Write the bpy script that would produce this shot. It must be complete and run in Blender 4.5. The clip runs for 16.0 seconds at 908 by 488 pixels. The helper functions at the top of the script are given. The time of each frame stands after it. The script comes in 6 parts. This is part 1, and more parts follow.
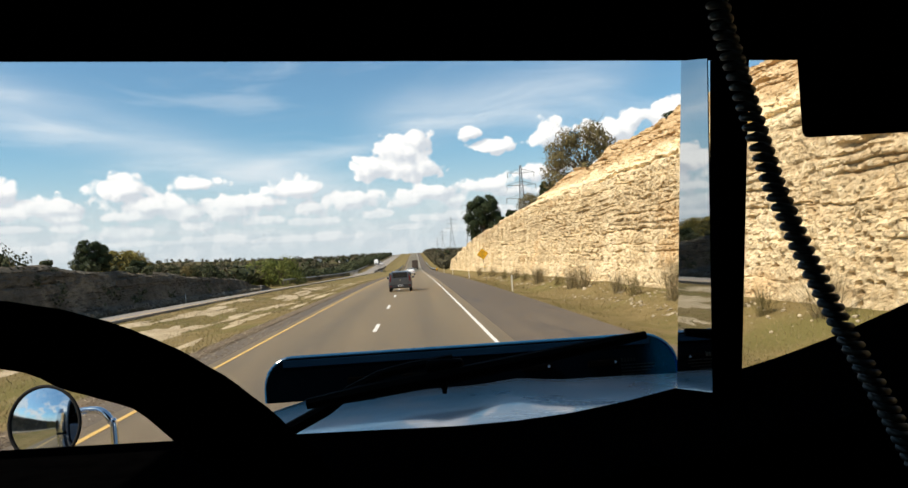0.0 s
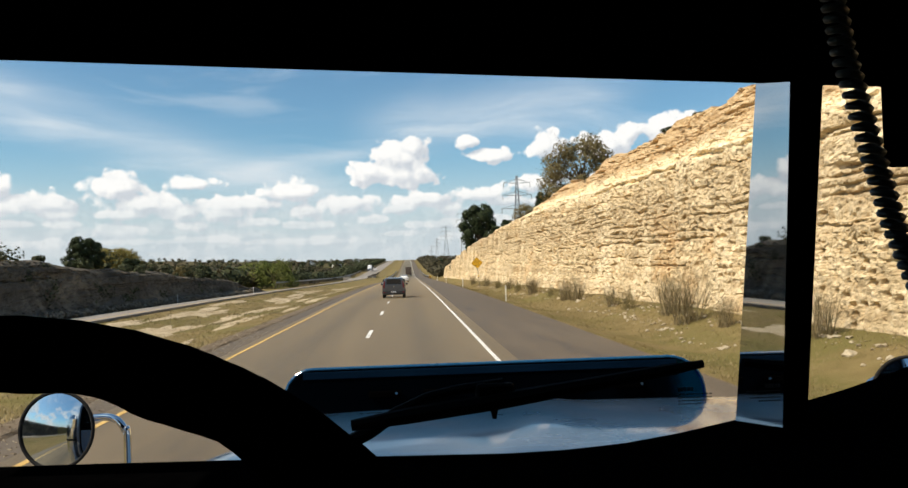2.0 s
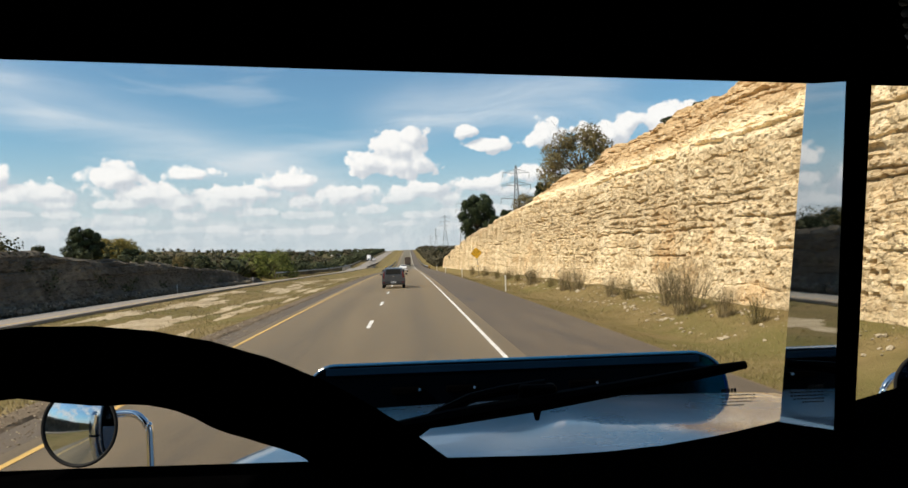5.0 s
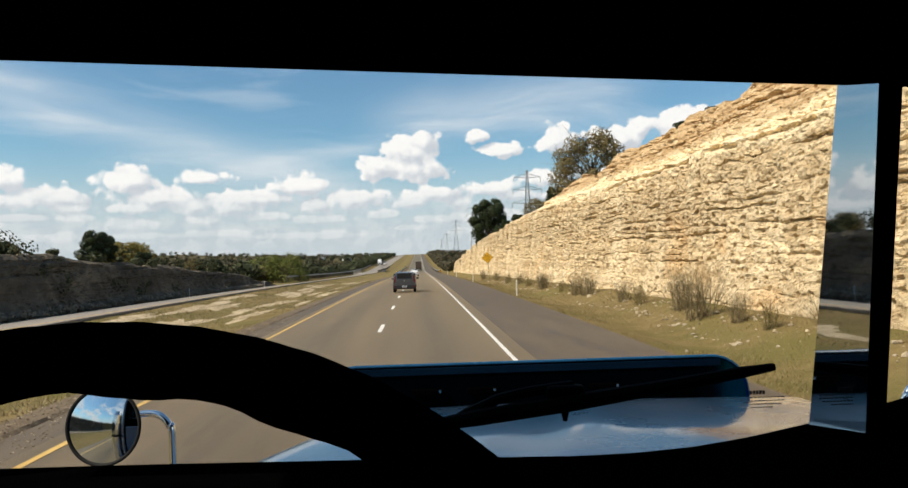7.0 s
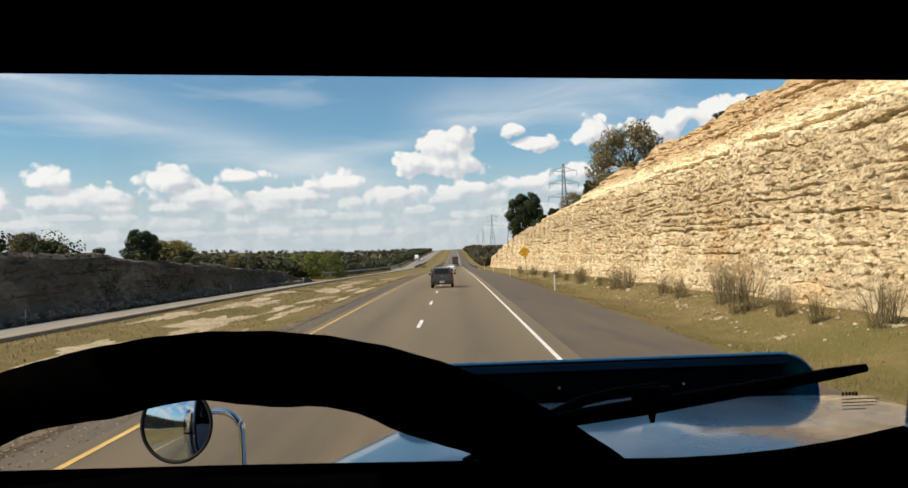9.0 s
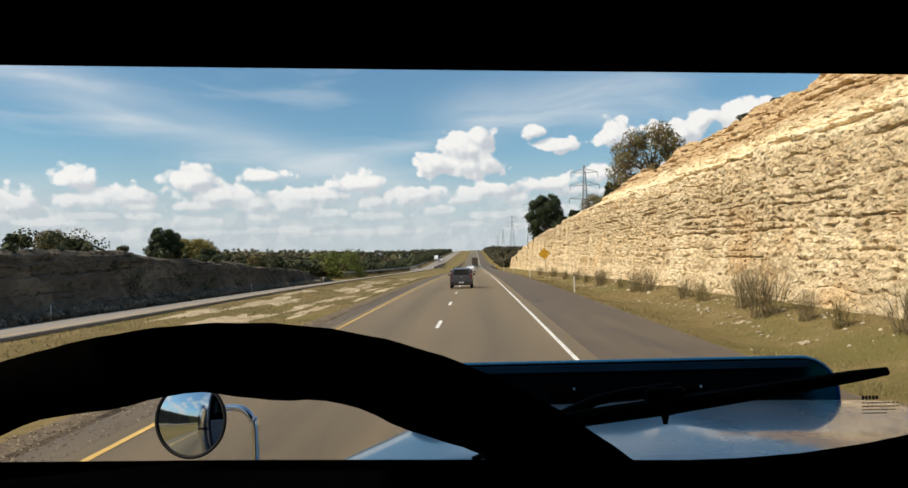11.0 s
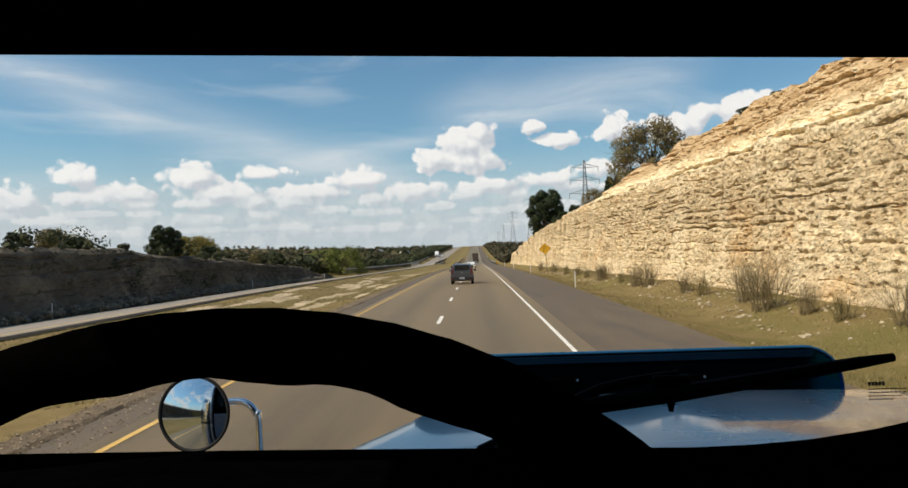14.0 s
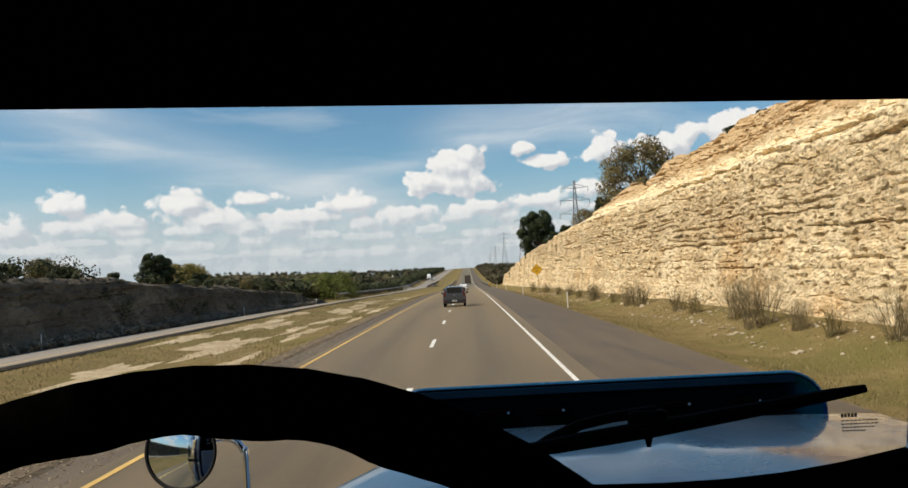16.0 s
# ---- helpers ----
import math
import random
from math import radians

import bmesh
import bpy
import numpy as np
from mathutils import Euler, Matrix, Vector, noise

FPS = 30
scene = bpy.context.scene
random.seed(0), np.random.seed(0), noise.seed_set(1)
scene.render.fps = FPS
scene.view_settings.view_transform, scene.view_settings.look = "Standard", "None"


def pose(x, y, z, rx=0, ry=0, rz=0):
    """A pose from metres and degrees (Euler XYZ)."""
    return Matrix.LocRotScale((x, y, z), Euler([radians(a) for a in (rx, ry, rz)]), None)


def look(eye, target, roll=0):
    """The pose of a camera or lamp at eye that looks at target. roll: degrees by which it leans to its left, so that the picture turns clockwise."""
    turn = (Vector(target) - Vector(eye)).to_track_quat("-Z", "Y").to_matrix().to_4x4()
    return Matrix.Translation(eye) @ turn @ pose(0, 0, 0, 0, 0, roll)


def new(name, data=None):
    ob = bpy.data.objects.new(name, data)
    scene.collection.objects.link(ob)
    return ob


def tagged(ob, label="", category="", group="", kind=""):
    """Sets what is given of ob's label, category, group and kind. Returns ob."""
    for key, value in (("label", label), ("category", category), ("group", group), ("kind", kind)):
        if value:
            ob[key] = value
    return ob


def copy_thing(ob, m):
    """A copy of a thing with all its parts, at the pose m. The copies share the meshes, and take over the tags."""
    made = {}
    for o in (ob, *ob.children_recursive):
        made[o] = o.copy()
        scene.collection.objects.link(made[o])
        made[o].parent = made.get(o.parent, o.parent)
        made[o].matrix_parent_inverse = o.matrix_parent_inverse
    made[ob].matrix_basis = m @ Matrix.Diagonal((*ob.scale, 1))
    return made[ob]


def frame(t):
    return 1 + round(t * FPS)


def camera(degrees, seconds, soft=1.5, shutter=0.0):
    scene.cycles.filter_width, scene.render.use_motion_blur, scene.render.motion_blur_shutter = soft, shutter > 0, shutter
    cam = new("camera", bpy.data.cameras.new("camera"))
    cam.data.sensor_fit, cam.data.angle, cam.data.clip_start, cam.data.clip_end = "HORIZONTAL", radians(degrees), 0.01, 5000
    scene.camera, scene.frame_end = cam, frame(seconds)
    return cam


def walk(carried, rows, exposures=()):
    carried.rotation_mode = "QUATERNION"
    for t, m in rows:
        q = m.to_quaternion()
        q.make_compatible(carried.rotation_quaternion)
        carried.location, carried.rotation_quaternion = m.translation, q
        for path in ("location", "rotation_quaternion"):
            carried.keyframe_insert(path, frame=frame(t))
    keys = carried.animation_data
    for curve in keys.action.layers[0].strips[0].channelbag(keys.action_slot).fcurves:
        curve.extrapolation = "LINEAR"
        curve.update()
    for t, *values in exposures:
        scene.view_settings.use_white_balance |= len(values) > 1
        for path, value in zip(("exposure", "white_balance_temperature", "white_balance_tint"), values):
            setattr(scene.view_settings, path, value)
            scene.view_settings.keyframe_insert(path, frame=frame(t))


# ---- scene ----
cam = camera(63.29, 16.0, soft=1.5)
PATH = [
    (0.0, look((0.1334, -0.0369, 2.4049), (0.6670, 9.9472, 2.5861), -3.44)),
    (0.5, look((0.1157, -0.0333, 2.3984), (0.6140, 9.9505, 2.6735), -3.00)),
    (1.0, look((0.1046, -0.0145, 2.3941), (0.6198, 9.9701, 2.5995), -1.94)),
    (1.5, look((0.0901, -0.0042, 2.4165), (0.7794, 9.9695, 2.6405), -2.23)),
    (2.0, look((0.0677, -0.0049, 2.4208), (0.6854, 9.9719, 2.7074), -1.66)),
    (2.5, look((0.0340, 0.0018, 2.4117), (0.7178, 9.9776, 2.5381), -1.12)),
    (3.0, look((0.0228, -0.0017, 2.4210), (0.6937, 9.9733, 2.6427), -1.05)),
    (3.5, look((0.0211, 0.0001, 2.4270), (0.6567, 9.9783, 2.6016), -0.90)),
    (4.0, look((0.0250, 0.0072, 2.4360), (0.6269, 9.9872, 2.6288), -1.43)),
    (6.5, look((0.0062, -0.0019, 2.4307), (0.6314, 9.9783, 2.5080), -1.80)),
    (7.0, look((0.0004, 0.0001, 2.4308), (0.4821, 9.9862, 2.6464), -1.50)),
    (7.5, look((-0.0112, -0.0019, 2.4362), (0.3943, 9.9883, 2.6175), -1.61)),
    (8.0, look((-0.0242, 0.0017, 2.4276), (0.1174, 10.0007, 2.4687), -1.91)),
    (8.5, look((-0.0361, 0.0028, 2.4396), (0.1269, 10.0010, 2.5357), -1.48)),
    (9.0, look((-0.0530, -0.0035, 2.4409), (-0.0659, 9.9952, 2.6040), -2.06)),
    (11.5, look((-0.0423, 0.0076, 2.4341), (-0.3914, 9.9996, 2.6295), -1.77)),
    (12.0, look((-0.0518, 0.0077, 2.4334), (-0.4081, 9.9985, 2.6685), -2.51)),
    (12.5, look((-0.0612, 0.0077, 2.4327), (-0.2865, 10.0025, 2.6653), -1.96)),
    (13.0, look((-0.0429, 0.0160, 2.4276), (-0.0057, 10.0138, 2.6356), -1.89)),
    (13.5, look((-0.0429, 0.0134, 2.4357), (-0.0050, 10.0108, 2.6602), -2.26)),
    (14.0, look((-0.0475, 0.0096, 2.4278), (-0.3372, 10.0046, 2.5544), -1.90)),
    (14.5, look((-0.0513, 0.0013, 2.4367), (-0.3946, 9.9886, 2.8035), -1.76)),
    (15.0, look((-0.0442, 0.0069, 2.4313), (-0.2996, 10.0010, 2.6636), -3.44)),
    (15.5, look((-0.0348, 0.0069, 2.4472), (-0.0544, 10.0005, 2.8053), -2.76)),
    (16.0, look((-0.0302, -0.0042, 2.4475), (-0.1953, 9.9855, 2.8716), -2.98)),
]
walk(cam, PATH, ((0.0, 0.14), (1.0, 0.10), (3.0, 0.04), (5.0, 0.0), (7.0, 0.0), (9.0, -0.08), (12.0, -0.10), (16.0, -0.16)))

# ---- world, sun ----
SUN_EL, SUN_AZ = 47.0, -110.0          # degrees; azimuth from straight ahead, negative to the left


class Nodes:
    """Small helper to write node trees as expressions."""

    def __init__(self, tree):
        self.t = tree

    def node(self, kind):
        return self.t.nodes.new(kind)

    def plug(self, sock, v):
        if isinstance(v, bpy.types.NodeSocket):
            self.t.links.new(v, sock)
        elif v is not None:
            if isinstance(v, (tuple, list)) and sock.type == "RGBA" and len(v) == 3:
                v = (*v, 1)
            sock.default_value = v

    def math(self, op, a, b=None, c=None, clamp=False):
        n = self.t.nodes.new("ShaderNodeMath")
        n.operation, n.use_clamp = op, clamp
        for i, v in enumerate((a, b, c)):
            self.plug(n.inputs[i], v)
        return n.outputs[0]

    def xyz(self, x, y, z):
        n = self.t.nodes.new("ShaderNodeCombineXYZ")
        for i, v in enumerate((x, y, z)):
            self.plug(n.inputs[i], v)
        return n.outputs[0]

    def split(self, v):
        n = self.t.nodes.new("ShaderNodeSeparateXYZ")
        self.plug(n.inputs[0], v)
        return n.outputs

    def vec(self, op, a, b):
        n = self.t.nodes.new("ShaderNodeVectorMath")
        n.operation = op
        self.plug(n.inputs[0], a)
        self.plug(n.inputs[1], b)
        return n.outputs[0]

    def noise(self, v, scale, detail=4.0, rough=0.55, distort=0.0):
        n = self.t.nodes.new("ShaderNodeTexNoise")
        self.plug(n.inputs["Vector"], v)
        n.inputs["Scale"].default_value = scale
        n.inputs["Detail"].default_value = detail
        n.inputs["Roughness"].default_value = rough
        n.inputs["Distortion"].default_value = distort
        return n.outputs["Fac"]

    def step(self, v, lo, hi):
        n = self.t.nodes.new("ShaderNodeMapRange")
        n.interpolation_type = "SMOOTHSTEP"
        self.plug(n.inputs["Value"], v)
        n.inputs["From Min"].default_value, n.inputs["From Max"].default_value = lo, hi
        return n.outputs["Result"]

    def span(self, v, lo, hi, a, b):
        n = self.t.nodes.new("ShaderNodeMapRange")
        self.plug(n.inputs["Value"], v)
        for k, q in (("From Min", lo), ("From Max", hi), ("To Min", a), ("To Max", b)):
            n.inputs[k].default_value = q
        return n.outputs["Result"]

    def mix(self, f, a, b, blend="MIX"):
        n = self.t.nodes.new("ShaderNodeMix")
        n.data_type, n.blend_type, n.clamp_factor = "RGBA", blend, True
        self.plug(n.inputs[0], f)
        self.plug(n.inputs[6], a)
        self.plug(n.inputs[7], b)
        return n.outputs[2]


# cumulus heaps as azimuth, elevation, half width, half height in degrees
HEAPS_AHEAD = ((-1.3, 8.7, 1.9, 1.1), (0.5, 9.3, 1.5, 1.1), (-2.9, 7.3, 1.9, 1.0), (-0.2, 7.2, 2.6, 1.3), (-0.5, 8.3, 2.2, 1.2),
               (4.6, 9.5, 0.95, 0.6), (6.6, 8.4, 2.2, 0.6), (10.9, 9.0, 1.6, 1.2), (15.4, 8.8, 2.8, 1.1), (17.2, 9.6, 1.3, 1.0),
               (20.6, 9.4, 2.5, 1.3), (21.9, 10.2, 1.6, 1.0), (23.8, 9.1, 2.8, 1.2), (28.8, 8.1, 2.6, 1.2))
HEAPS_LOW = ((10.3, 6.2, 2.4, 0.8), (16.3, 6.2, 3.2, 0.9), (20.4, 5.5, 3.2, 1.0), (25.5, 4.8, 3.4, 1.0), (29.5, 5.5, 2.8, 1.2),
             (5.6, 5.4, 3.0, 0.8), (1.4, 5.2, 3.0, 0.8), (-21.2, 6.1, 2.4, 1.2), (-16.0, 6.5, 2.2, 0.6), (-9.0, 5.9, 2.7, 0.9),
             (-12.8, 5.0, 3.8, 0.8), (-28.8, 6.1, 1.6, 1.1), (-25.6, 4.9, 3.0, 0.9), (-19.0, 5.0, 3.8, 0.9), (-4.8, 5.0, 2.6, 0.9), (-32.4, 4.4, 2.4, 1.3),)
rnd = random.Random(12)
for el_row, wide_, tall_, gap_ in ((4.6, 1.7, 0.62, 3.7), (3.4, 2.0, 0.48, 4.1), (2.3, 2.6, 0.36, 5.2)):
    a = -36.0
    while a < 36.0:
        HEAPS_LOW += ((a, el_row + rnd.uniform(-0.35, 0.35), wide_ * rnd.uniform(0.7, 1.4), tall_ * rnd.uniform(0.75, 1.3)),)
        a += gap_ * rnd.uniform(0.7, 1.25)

world = bpy.data.worlds.new("sky")
scene.world = world
world.use_nodes = True
world.node_tree.nodes.clear()
N = Nodes(world.node_tree)
tex = N.node("ShaderNodeTexCoord")
dx, dy, dz = N.split(tex.outputs["Generated"])
az = N.math("MULTIPLY", N.math("ARCTAN2", dx, dy), 57.2958)
el = N.math("MULTIPLY", N.math("ARCSINE", dz), 57.2958)
sky = N.node("ShaderNodeTexSky")
sky.sky_type, sky.sun_disc = "NISHITA", False
sky.sun_elevation, sky.sun_rotation = radians(SUN_EL), radians(SUN_AZ)
sky.air_density, sky.dust_density, sky.ozone_density, sky.altitude = 1.0, 0.7, 1.2, 200
SKY_STRENGTH = 0.105
blue = N.mix(1.0, sky.outputs[0], (SKY_STRENGTH * 0.77, SKY_STRENGTH * 1.05, SKY_STRENGTH * 1.10), "MULTIPLY")
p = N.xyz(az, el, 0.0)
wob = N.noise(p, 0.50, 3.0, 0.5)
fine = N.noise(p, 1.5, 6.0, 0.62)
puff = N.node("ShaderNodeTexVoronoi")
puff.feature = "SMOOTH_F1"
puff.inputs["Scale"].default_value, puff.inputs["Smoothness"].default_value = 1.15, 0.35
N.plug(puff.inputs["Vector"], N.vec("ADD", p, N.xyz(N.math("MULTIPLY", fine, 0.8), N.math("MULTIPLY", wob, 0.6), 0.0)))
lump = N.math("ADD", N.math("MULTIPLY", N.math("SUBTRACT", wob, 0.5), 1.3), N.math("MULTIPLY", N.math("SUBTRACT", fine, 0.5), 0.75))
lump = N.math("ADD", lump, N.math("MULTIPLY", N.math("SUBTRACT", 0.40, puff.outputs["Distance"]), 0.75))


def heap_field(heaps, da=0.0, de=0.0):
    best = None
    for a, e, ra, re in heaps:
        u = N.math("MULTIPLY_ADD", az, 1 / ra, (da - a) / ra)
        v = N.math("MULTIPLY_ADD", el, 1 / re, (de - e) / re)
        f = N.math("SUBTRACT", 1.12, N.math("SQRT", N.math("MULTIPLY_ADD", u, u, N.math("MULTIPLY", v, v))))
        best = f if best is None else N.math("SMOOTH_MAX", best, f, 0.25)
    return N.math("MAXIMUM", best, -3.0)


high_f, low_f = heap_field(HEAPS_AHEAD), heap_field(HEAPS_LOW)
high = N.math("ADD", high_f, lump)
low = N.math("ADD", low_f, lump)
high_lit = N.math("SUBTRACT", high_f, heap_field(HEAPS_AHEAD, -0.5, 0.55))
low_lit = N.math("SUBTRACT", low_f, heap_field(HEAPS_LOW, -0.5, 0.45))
# broken cumulus low over the horizon all round, and scattered heaps to the sides and behind
rows = N.noise(N.xyz(N.math("MULTIPLY", az, 0.17), N.math("MULTIPLY", el, 0.62), 3.7), 1.0, 3.6, 0.5)
band = N.math("MULTIPLY", N.step(el, 6.6, 3.4), N.step(el, -0.5, 1.2))
floor_clouds = N.math("MULTIPLY", N.step(rows, 0.24, 0.62), band)
around = N.noise(N.xyz(N.math("MULTIPLY", dx, 5.0), N.math("MULTIPLY", dy, 5.0), N.math("MULTIPLY", dz, 9.0)), 1.0, 6.0, 0.6)
side = N.math("MULTIPLY", N.step(N.math("ABSOLUTE", az), 36.0, 48.0), N.step(el, 34.0, 10.0))
elsewhere = N.math("MULTIPLY", N.math("MULTIPLY", N.step(around, 0.50, 0.62), side), N.step(el, 0.0, 2.0))
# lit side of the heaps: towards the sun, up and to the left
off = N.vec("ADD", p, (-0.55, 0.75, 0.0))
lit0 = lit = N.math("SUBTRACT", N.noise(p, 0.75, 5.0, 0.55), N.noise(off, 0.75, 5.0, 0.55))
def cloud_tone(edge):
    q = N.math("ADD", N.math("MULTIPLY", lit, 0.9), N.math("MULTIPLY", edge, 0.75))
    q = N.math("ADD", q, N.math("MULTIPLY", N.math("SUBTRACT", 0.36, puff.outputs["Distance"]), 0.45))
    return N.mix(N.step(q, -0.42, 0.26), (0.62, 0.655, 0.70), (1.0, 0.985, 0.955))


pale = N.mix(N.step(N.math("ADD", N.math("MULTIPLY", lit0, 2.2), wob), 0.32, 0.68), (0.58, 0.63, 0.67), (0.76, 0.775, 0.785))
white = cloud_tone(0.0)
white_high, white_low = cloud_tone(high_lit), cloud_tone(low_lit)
# thin ice cloud in long streaks
streak = N.vec("MULTIPLY", N.vec("ADD", p, (0.0, 0.0, 9.0)), (0.045, 0.22, 1.0))
bend = N.noise(streak, 0.8, 3.0, 0.5)
warp = N.xyz(N.math("MULTIPLY", az, 0.05), N.math("ADD", N.math("MULTIPLY", el, 0.27), N.math("MULTIPLY", bend, 1.6)), 2.0)
ice = N.noise(warp, 1.25, 7.0, 0.62, 0.3)
u1 = N.math("ADD", el, N.math("MULTIPLY", N.math("ADD", az, 16.0), 0.30))
u1 = N.math("DIVIDE", N.math("SUBTRACT", u1, 8.4), 1.7)
veil_a = N.math("MULTIPLY", N.math("EXPONENT", N.math("MULTIPLY", N.math("MULTIPLY", u1, u1), -1.0)), N.step(az, 4.0, -8.0))
u2 = N.math("DIVIDE", N.math("SUBTRACT", N.math("SUBTRACT", el, N.math("MULTIPLY", N.math("SUBTRACT", az, 4.0), 0.10)), 11.6), 1.7)
veil_b = N.math("MULTIPLY", N.math("EXPONENT", N.math("MULTIPLY", N.math("MULTIPLY", u2, u2), -1.0)), N.math("MULTIPLY", N.step(az, -6.0, 2.0), N.step(az, 20.0, 12.0)))
u3 = N.math("DIVIDE", N.math("SUBTRACT", N.math("SUBTRACT", el, N.math("MULTIPLY", N.math("ADD", az, 8.0), 0.12)), 8.2), 0.6)
veil_c = N.math("MULTIPLY", N.math("EXPONENT", N.math("MULTIPLY", N.math("MULTIPLY", u3, u3), -1.0)), N.math("MULTIPLY", N.step(az, -16.0, -10.0), N.step(az, -1.0, -4.0)))
veil = N.math("ADD", N.math("MULTIPLY", veil_a, 1.0), N.math("ADD", N.math("MULTIPLY", veil_b, 1.0), N.math("MULTIPLY", veil_c, 0.7)))
veil = N.math("ADD", N.math("MULTIPLY", veil, N.span(ice, 0.3, 0.65, 0.30, 1.0)), N.math("MULTIPLY", N.step(ice, 0.50, 0.74), 0.45))
col = N.mix(N.math("MULTIPLY", veil, 0.62, clamp=True), blue, (0.74, 0.80, 0.84))
# haze towards the horizon
col = N.mix(N.math("MULTIPLY", N.step(el, 9.5, 1.0), 0.92), col, (0.565, 0.64, 0.69))
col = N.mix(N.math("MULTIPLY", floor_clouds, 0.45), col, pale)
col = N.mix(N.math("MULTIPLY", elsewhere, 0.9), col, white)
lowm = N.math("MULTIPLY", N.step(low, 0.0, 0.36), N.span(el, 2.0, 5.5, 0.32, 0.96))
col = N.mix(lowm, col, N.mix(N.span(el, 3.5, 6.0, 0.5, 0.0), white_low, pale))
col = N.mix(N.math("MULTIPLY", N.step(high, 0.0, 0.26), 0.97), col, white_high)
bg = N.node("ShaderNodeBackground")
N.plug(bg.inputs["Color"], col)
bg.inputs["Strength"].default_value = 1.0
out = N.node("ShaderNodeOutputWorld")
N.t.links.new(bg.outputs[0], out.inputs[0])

sun = new("sun", bpy.data.lights.new("sun", "SUN"))
sun.data.energy, sun.data.angle, sun.data.color = 5.6, radians(0.55), (1.0, 0.87, 0.69)
sa, se = radians(SUN_AZ), radians(SUN_EL)
sun.matrix_world = look((math.sin(sa) * math.cos(se) * 50, math.cos(sa) * math.cos(se) * 50, math.sin(se) * 50), (0, 0, 0))
scene.view_settings.exposure = 0.0

# ---- materials ----
def surface(name, low, high, rough=0.8, metal=0.0, scale=4.0, stretch=(1, 1, 1), bump=0.3, bump_scale=None, dist=0.02,
            third=None, third_scale=0.5, third_lo=0.5, third_hi=0.7, coat=0.0, spec=0.5, detail=8.0, vary=0.0):
    """A surface whose colour wanders between two tones at two scales, with fine relief; third: stains with their own shape."""
    m = bpy.data.materials.new(name)
    m.use_nodes = True
    n = Nodes(m.node_tree)
    bsdf = m.node_tree.nodes["Principled BSDF"]
    geo = n.node("ShaderNodeTexCoord").outputs["Object"]
    v = n.vec("MULTIPLY", geo, stretch)
    a = n.noise(v, scale, detail, 0.6)
    b = n.noise(v, scale * 0.13, 3.0, 0.5)
    f = n.step(n.math("ADD", n.math("MULTIPLY", a, 0.65), n.math("MULTIPLY", b, 0.35)), 0.30, 0.70)
    c = n.mix(f, low, high)
    if third:
        c = n.mix(n.step(n.noise(v, third_scale, 6.0, 0.65, 0.4), third_lo, third_hi), c, third)
    if vary:
        info = n.node("ShaderNodeObjectInfo")
        hsv = n.node("ShaderNodeHueSaturation")
        n.plug(hsv.inputs["Value"], n.span(info.outputs["Random"], 0.0, 1.0, 1.0 - vary, 1.0 + vary))
        n.plug(hsv.inputs["Color"], c)
        c = hsv.outputs[0]
    n.plug(bsdf.inputs["Base Color"], c)
    bsdf.inputs["Metallic"].default_value = metal
    n.plug(bsdf.inputs["Roughness"], n.span(a, 0.3, 0.7, rough - min(0.08, rough * 0.5), min(rough + min(0.08, rough * 0.5), 1.0)))
    bsdf.inputs["Coat Weight"].default_value = coat
    bsdf.inputs["Coat Roughness"].default_value = 0.06
    bsdf.inputs["Specular IOR Level"].default_value = spec
    if bump:
        bn = n.node("ShaderNodeBump")
        bn.inputs["Strength"].default_value, bn.inputs["Distance"].default_value = bump, dist
        n.plug(bn.inputs["Height"], n.noise(v, bump_scale or scale * 3, 6.0, 0.65))
        n.plug(bsdf.inputs["Normal"], bn.outputs[0])
    return m


def leaf_material(name, dark, light):
    """Leaves: each loose leaf cluster takes its own tone."""
    m = bpy.data.materials.new(name)
    m.use_nodes = True
    n = Nodes(m.node_tree)
    bsdf = m.node_tree.nodes["Principled BSDF"]
    geo = n.node("ShaderNodeNewGeometry")
    n.plug(bsdf.inputs["Base Color"], n.mix(geo.outputs["Random Per Island"], dark, light))
    bsdf.inputs["Roughness"].default_value = 0.75
    bsdf.inputs["Specular IOR Level"].default_value = 0.25
    return m


def clear_glass(name, tint=(1, 1, 1)):
    m = bpy.data.materials.new(name)
    m.use_nodes = True
    t = m.node_tree
    t.nodes.clear()
    n = Nodes(t)
    lw = n.node("ShaderNodeLayerWeight")
    lw.inputs["Blend"].default_value = 0.5
    gloss = n.math("MULTIPLY_ADD", n.math("POWER", lw.outputs["Facing"], 5.0), 0.5, 0.008)
    gl, tr, mx, o = (n.node(k) for k in ("ShaderNodeBsdfGlossy", "ShaderNodeBsdfTransparent", "ShaderNodeMixShader", "ShaderNodeOutputMaterial"))
    gl.inputs["Roughness"].default_value = 0.0
    tr.inputs["Color"].default_value = (*tint, 1)
    t.links.new(gloss, mx.inputs[0])
    t.links.new(tr.outputs[0], mx.inputs[1])
    t.links.new(gl.outputs[0], mx.inputs[2])
    t.links.new(mx.outputs[0], o.inputs[0])
    return m


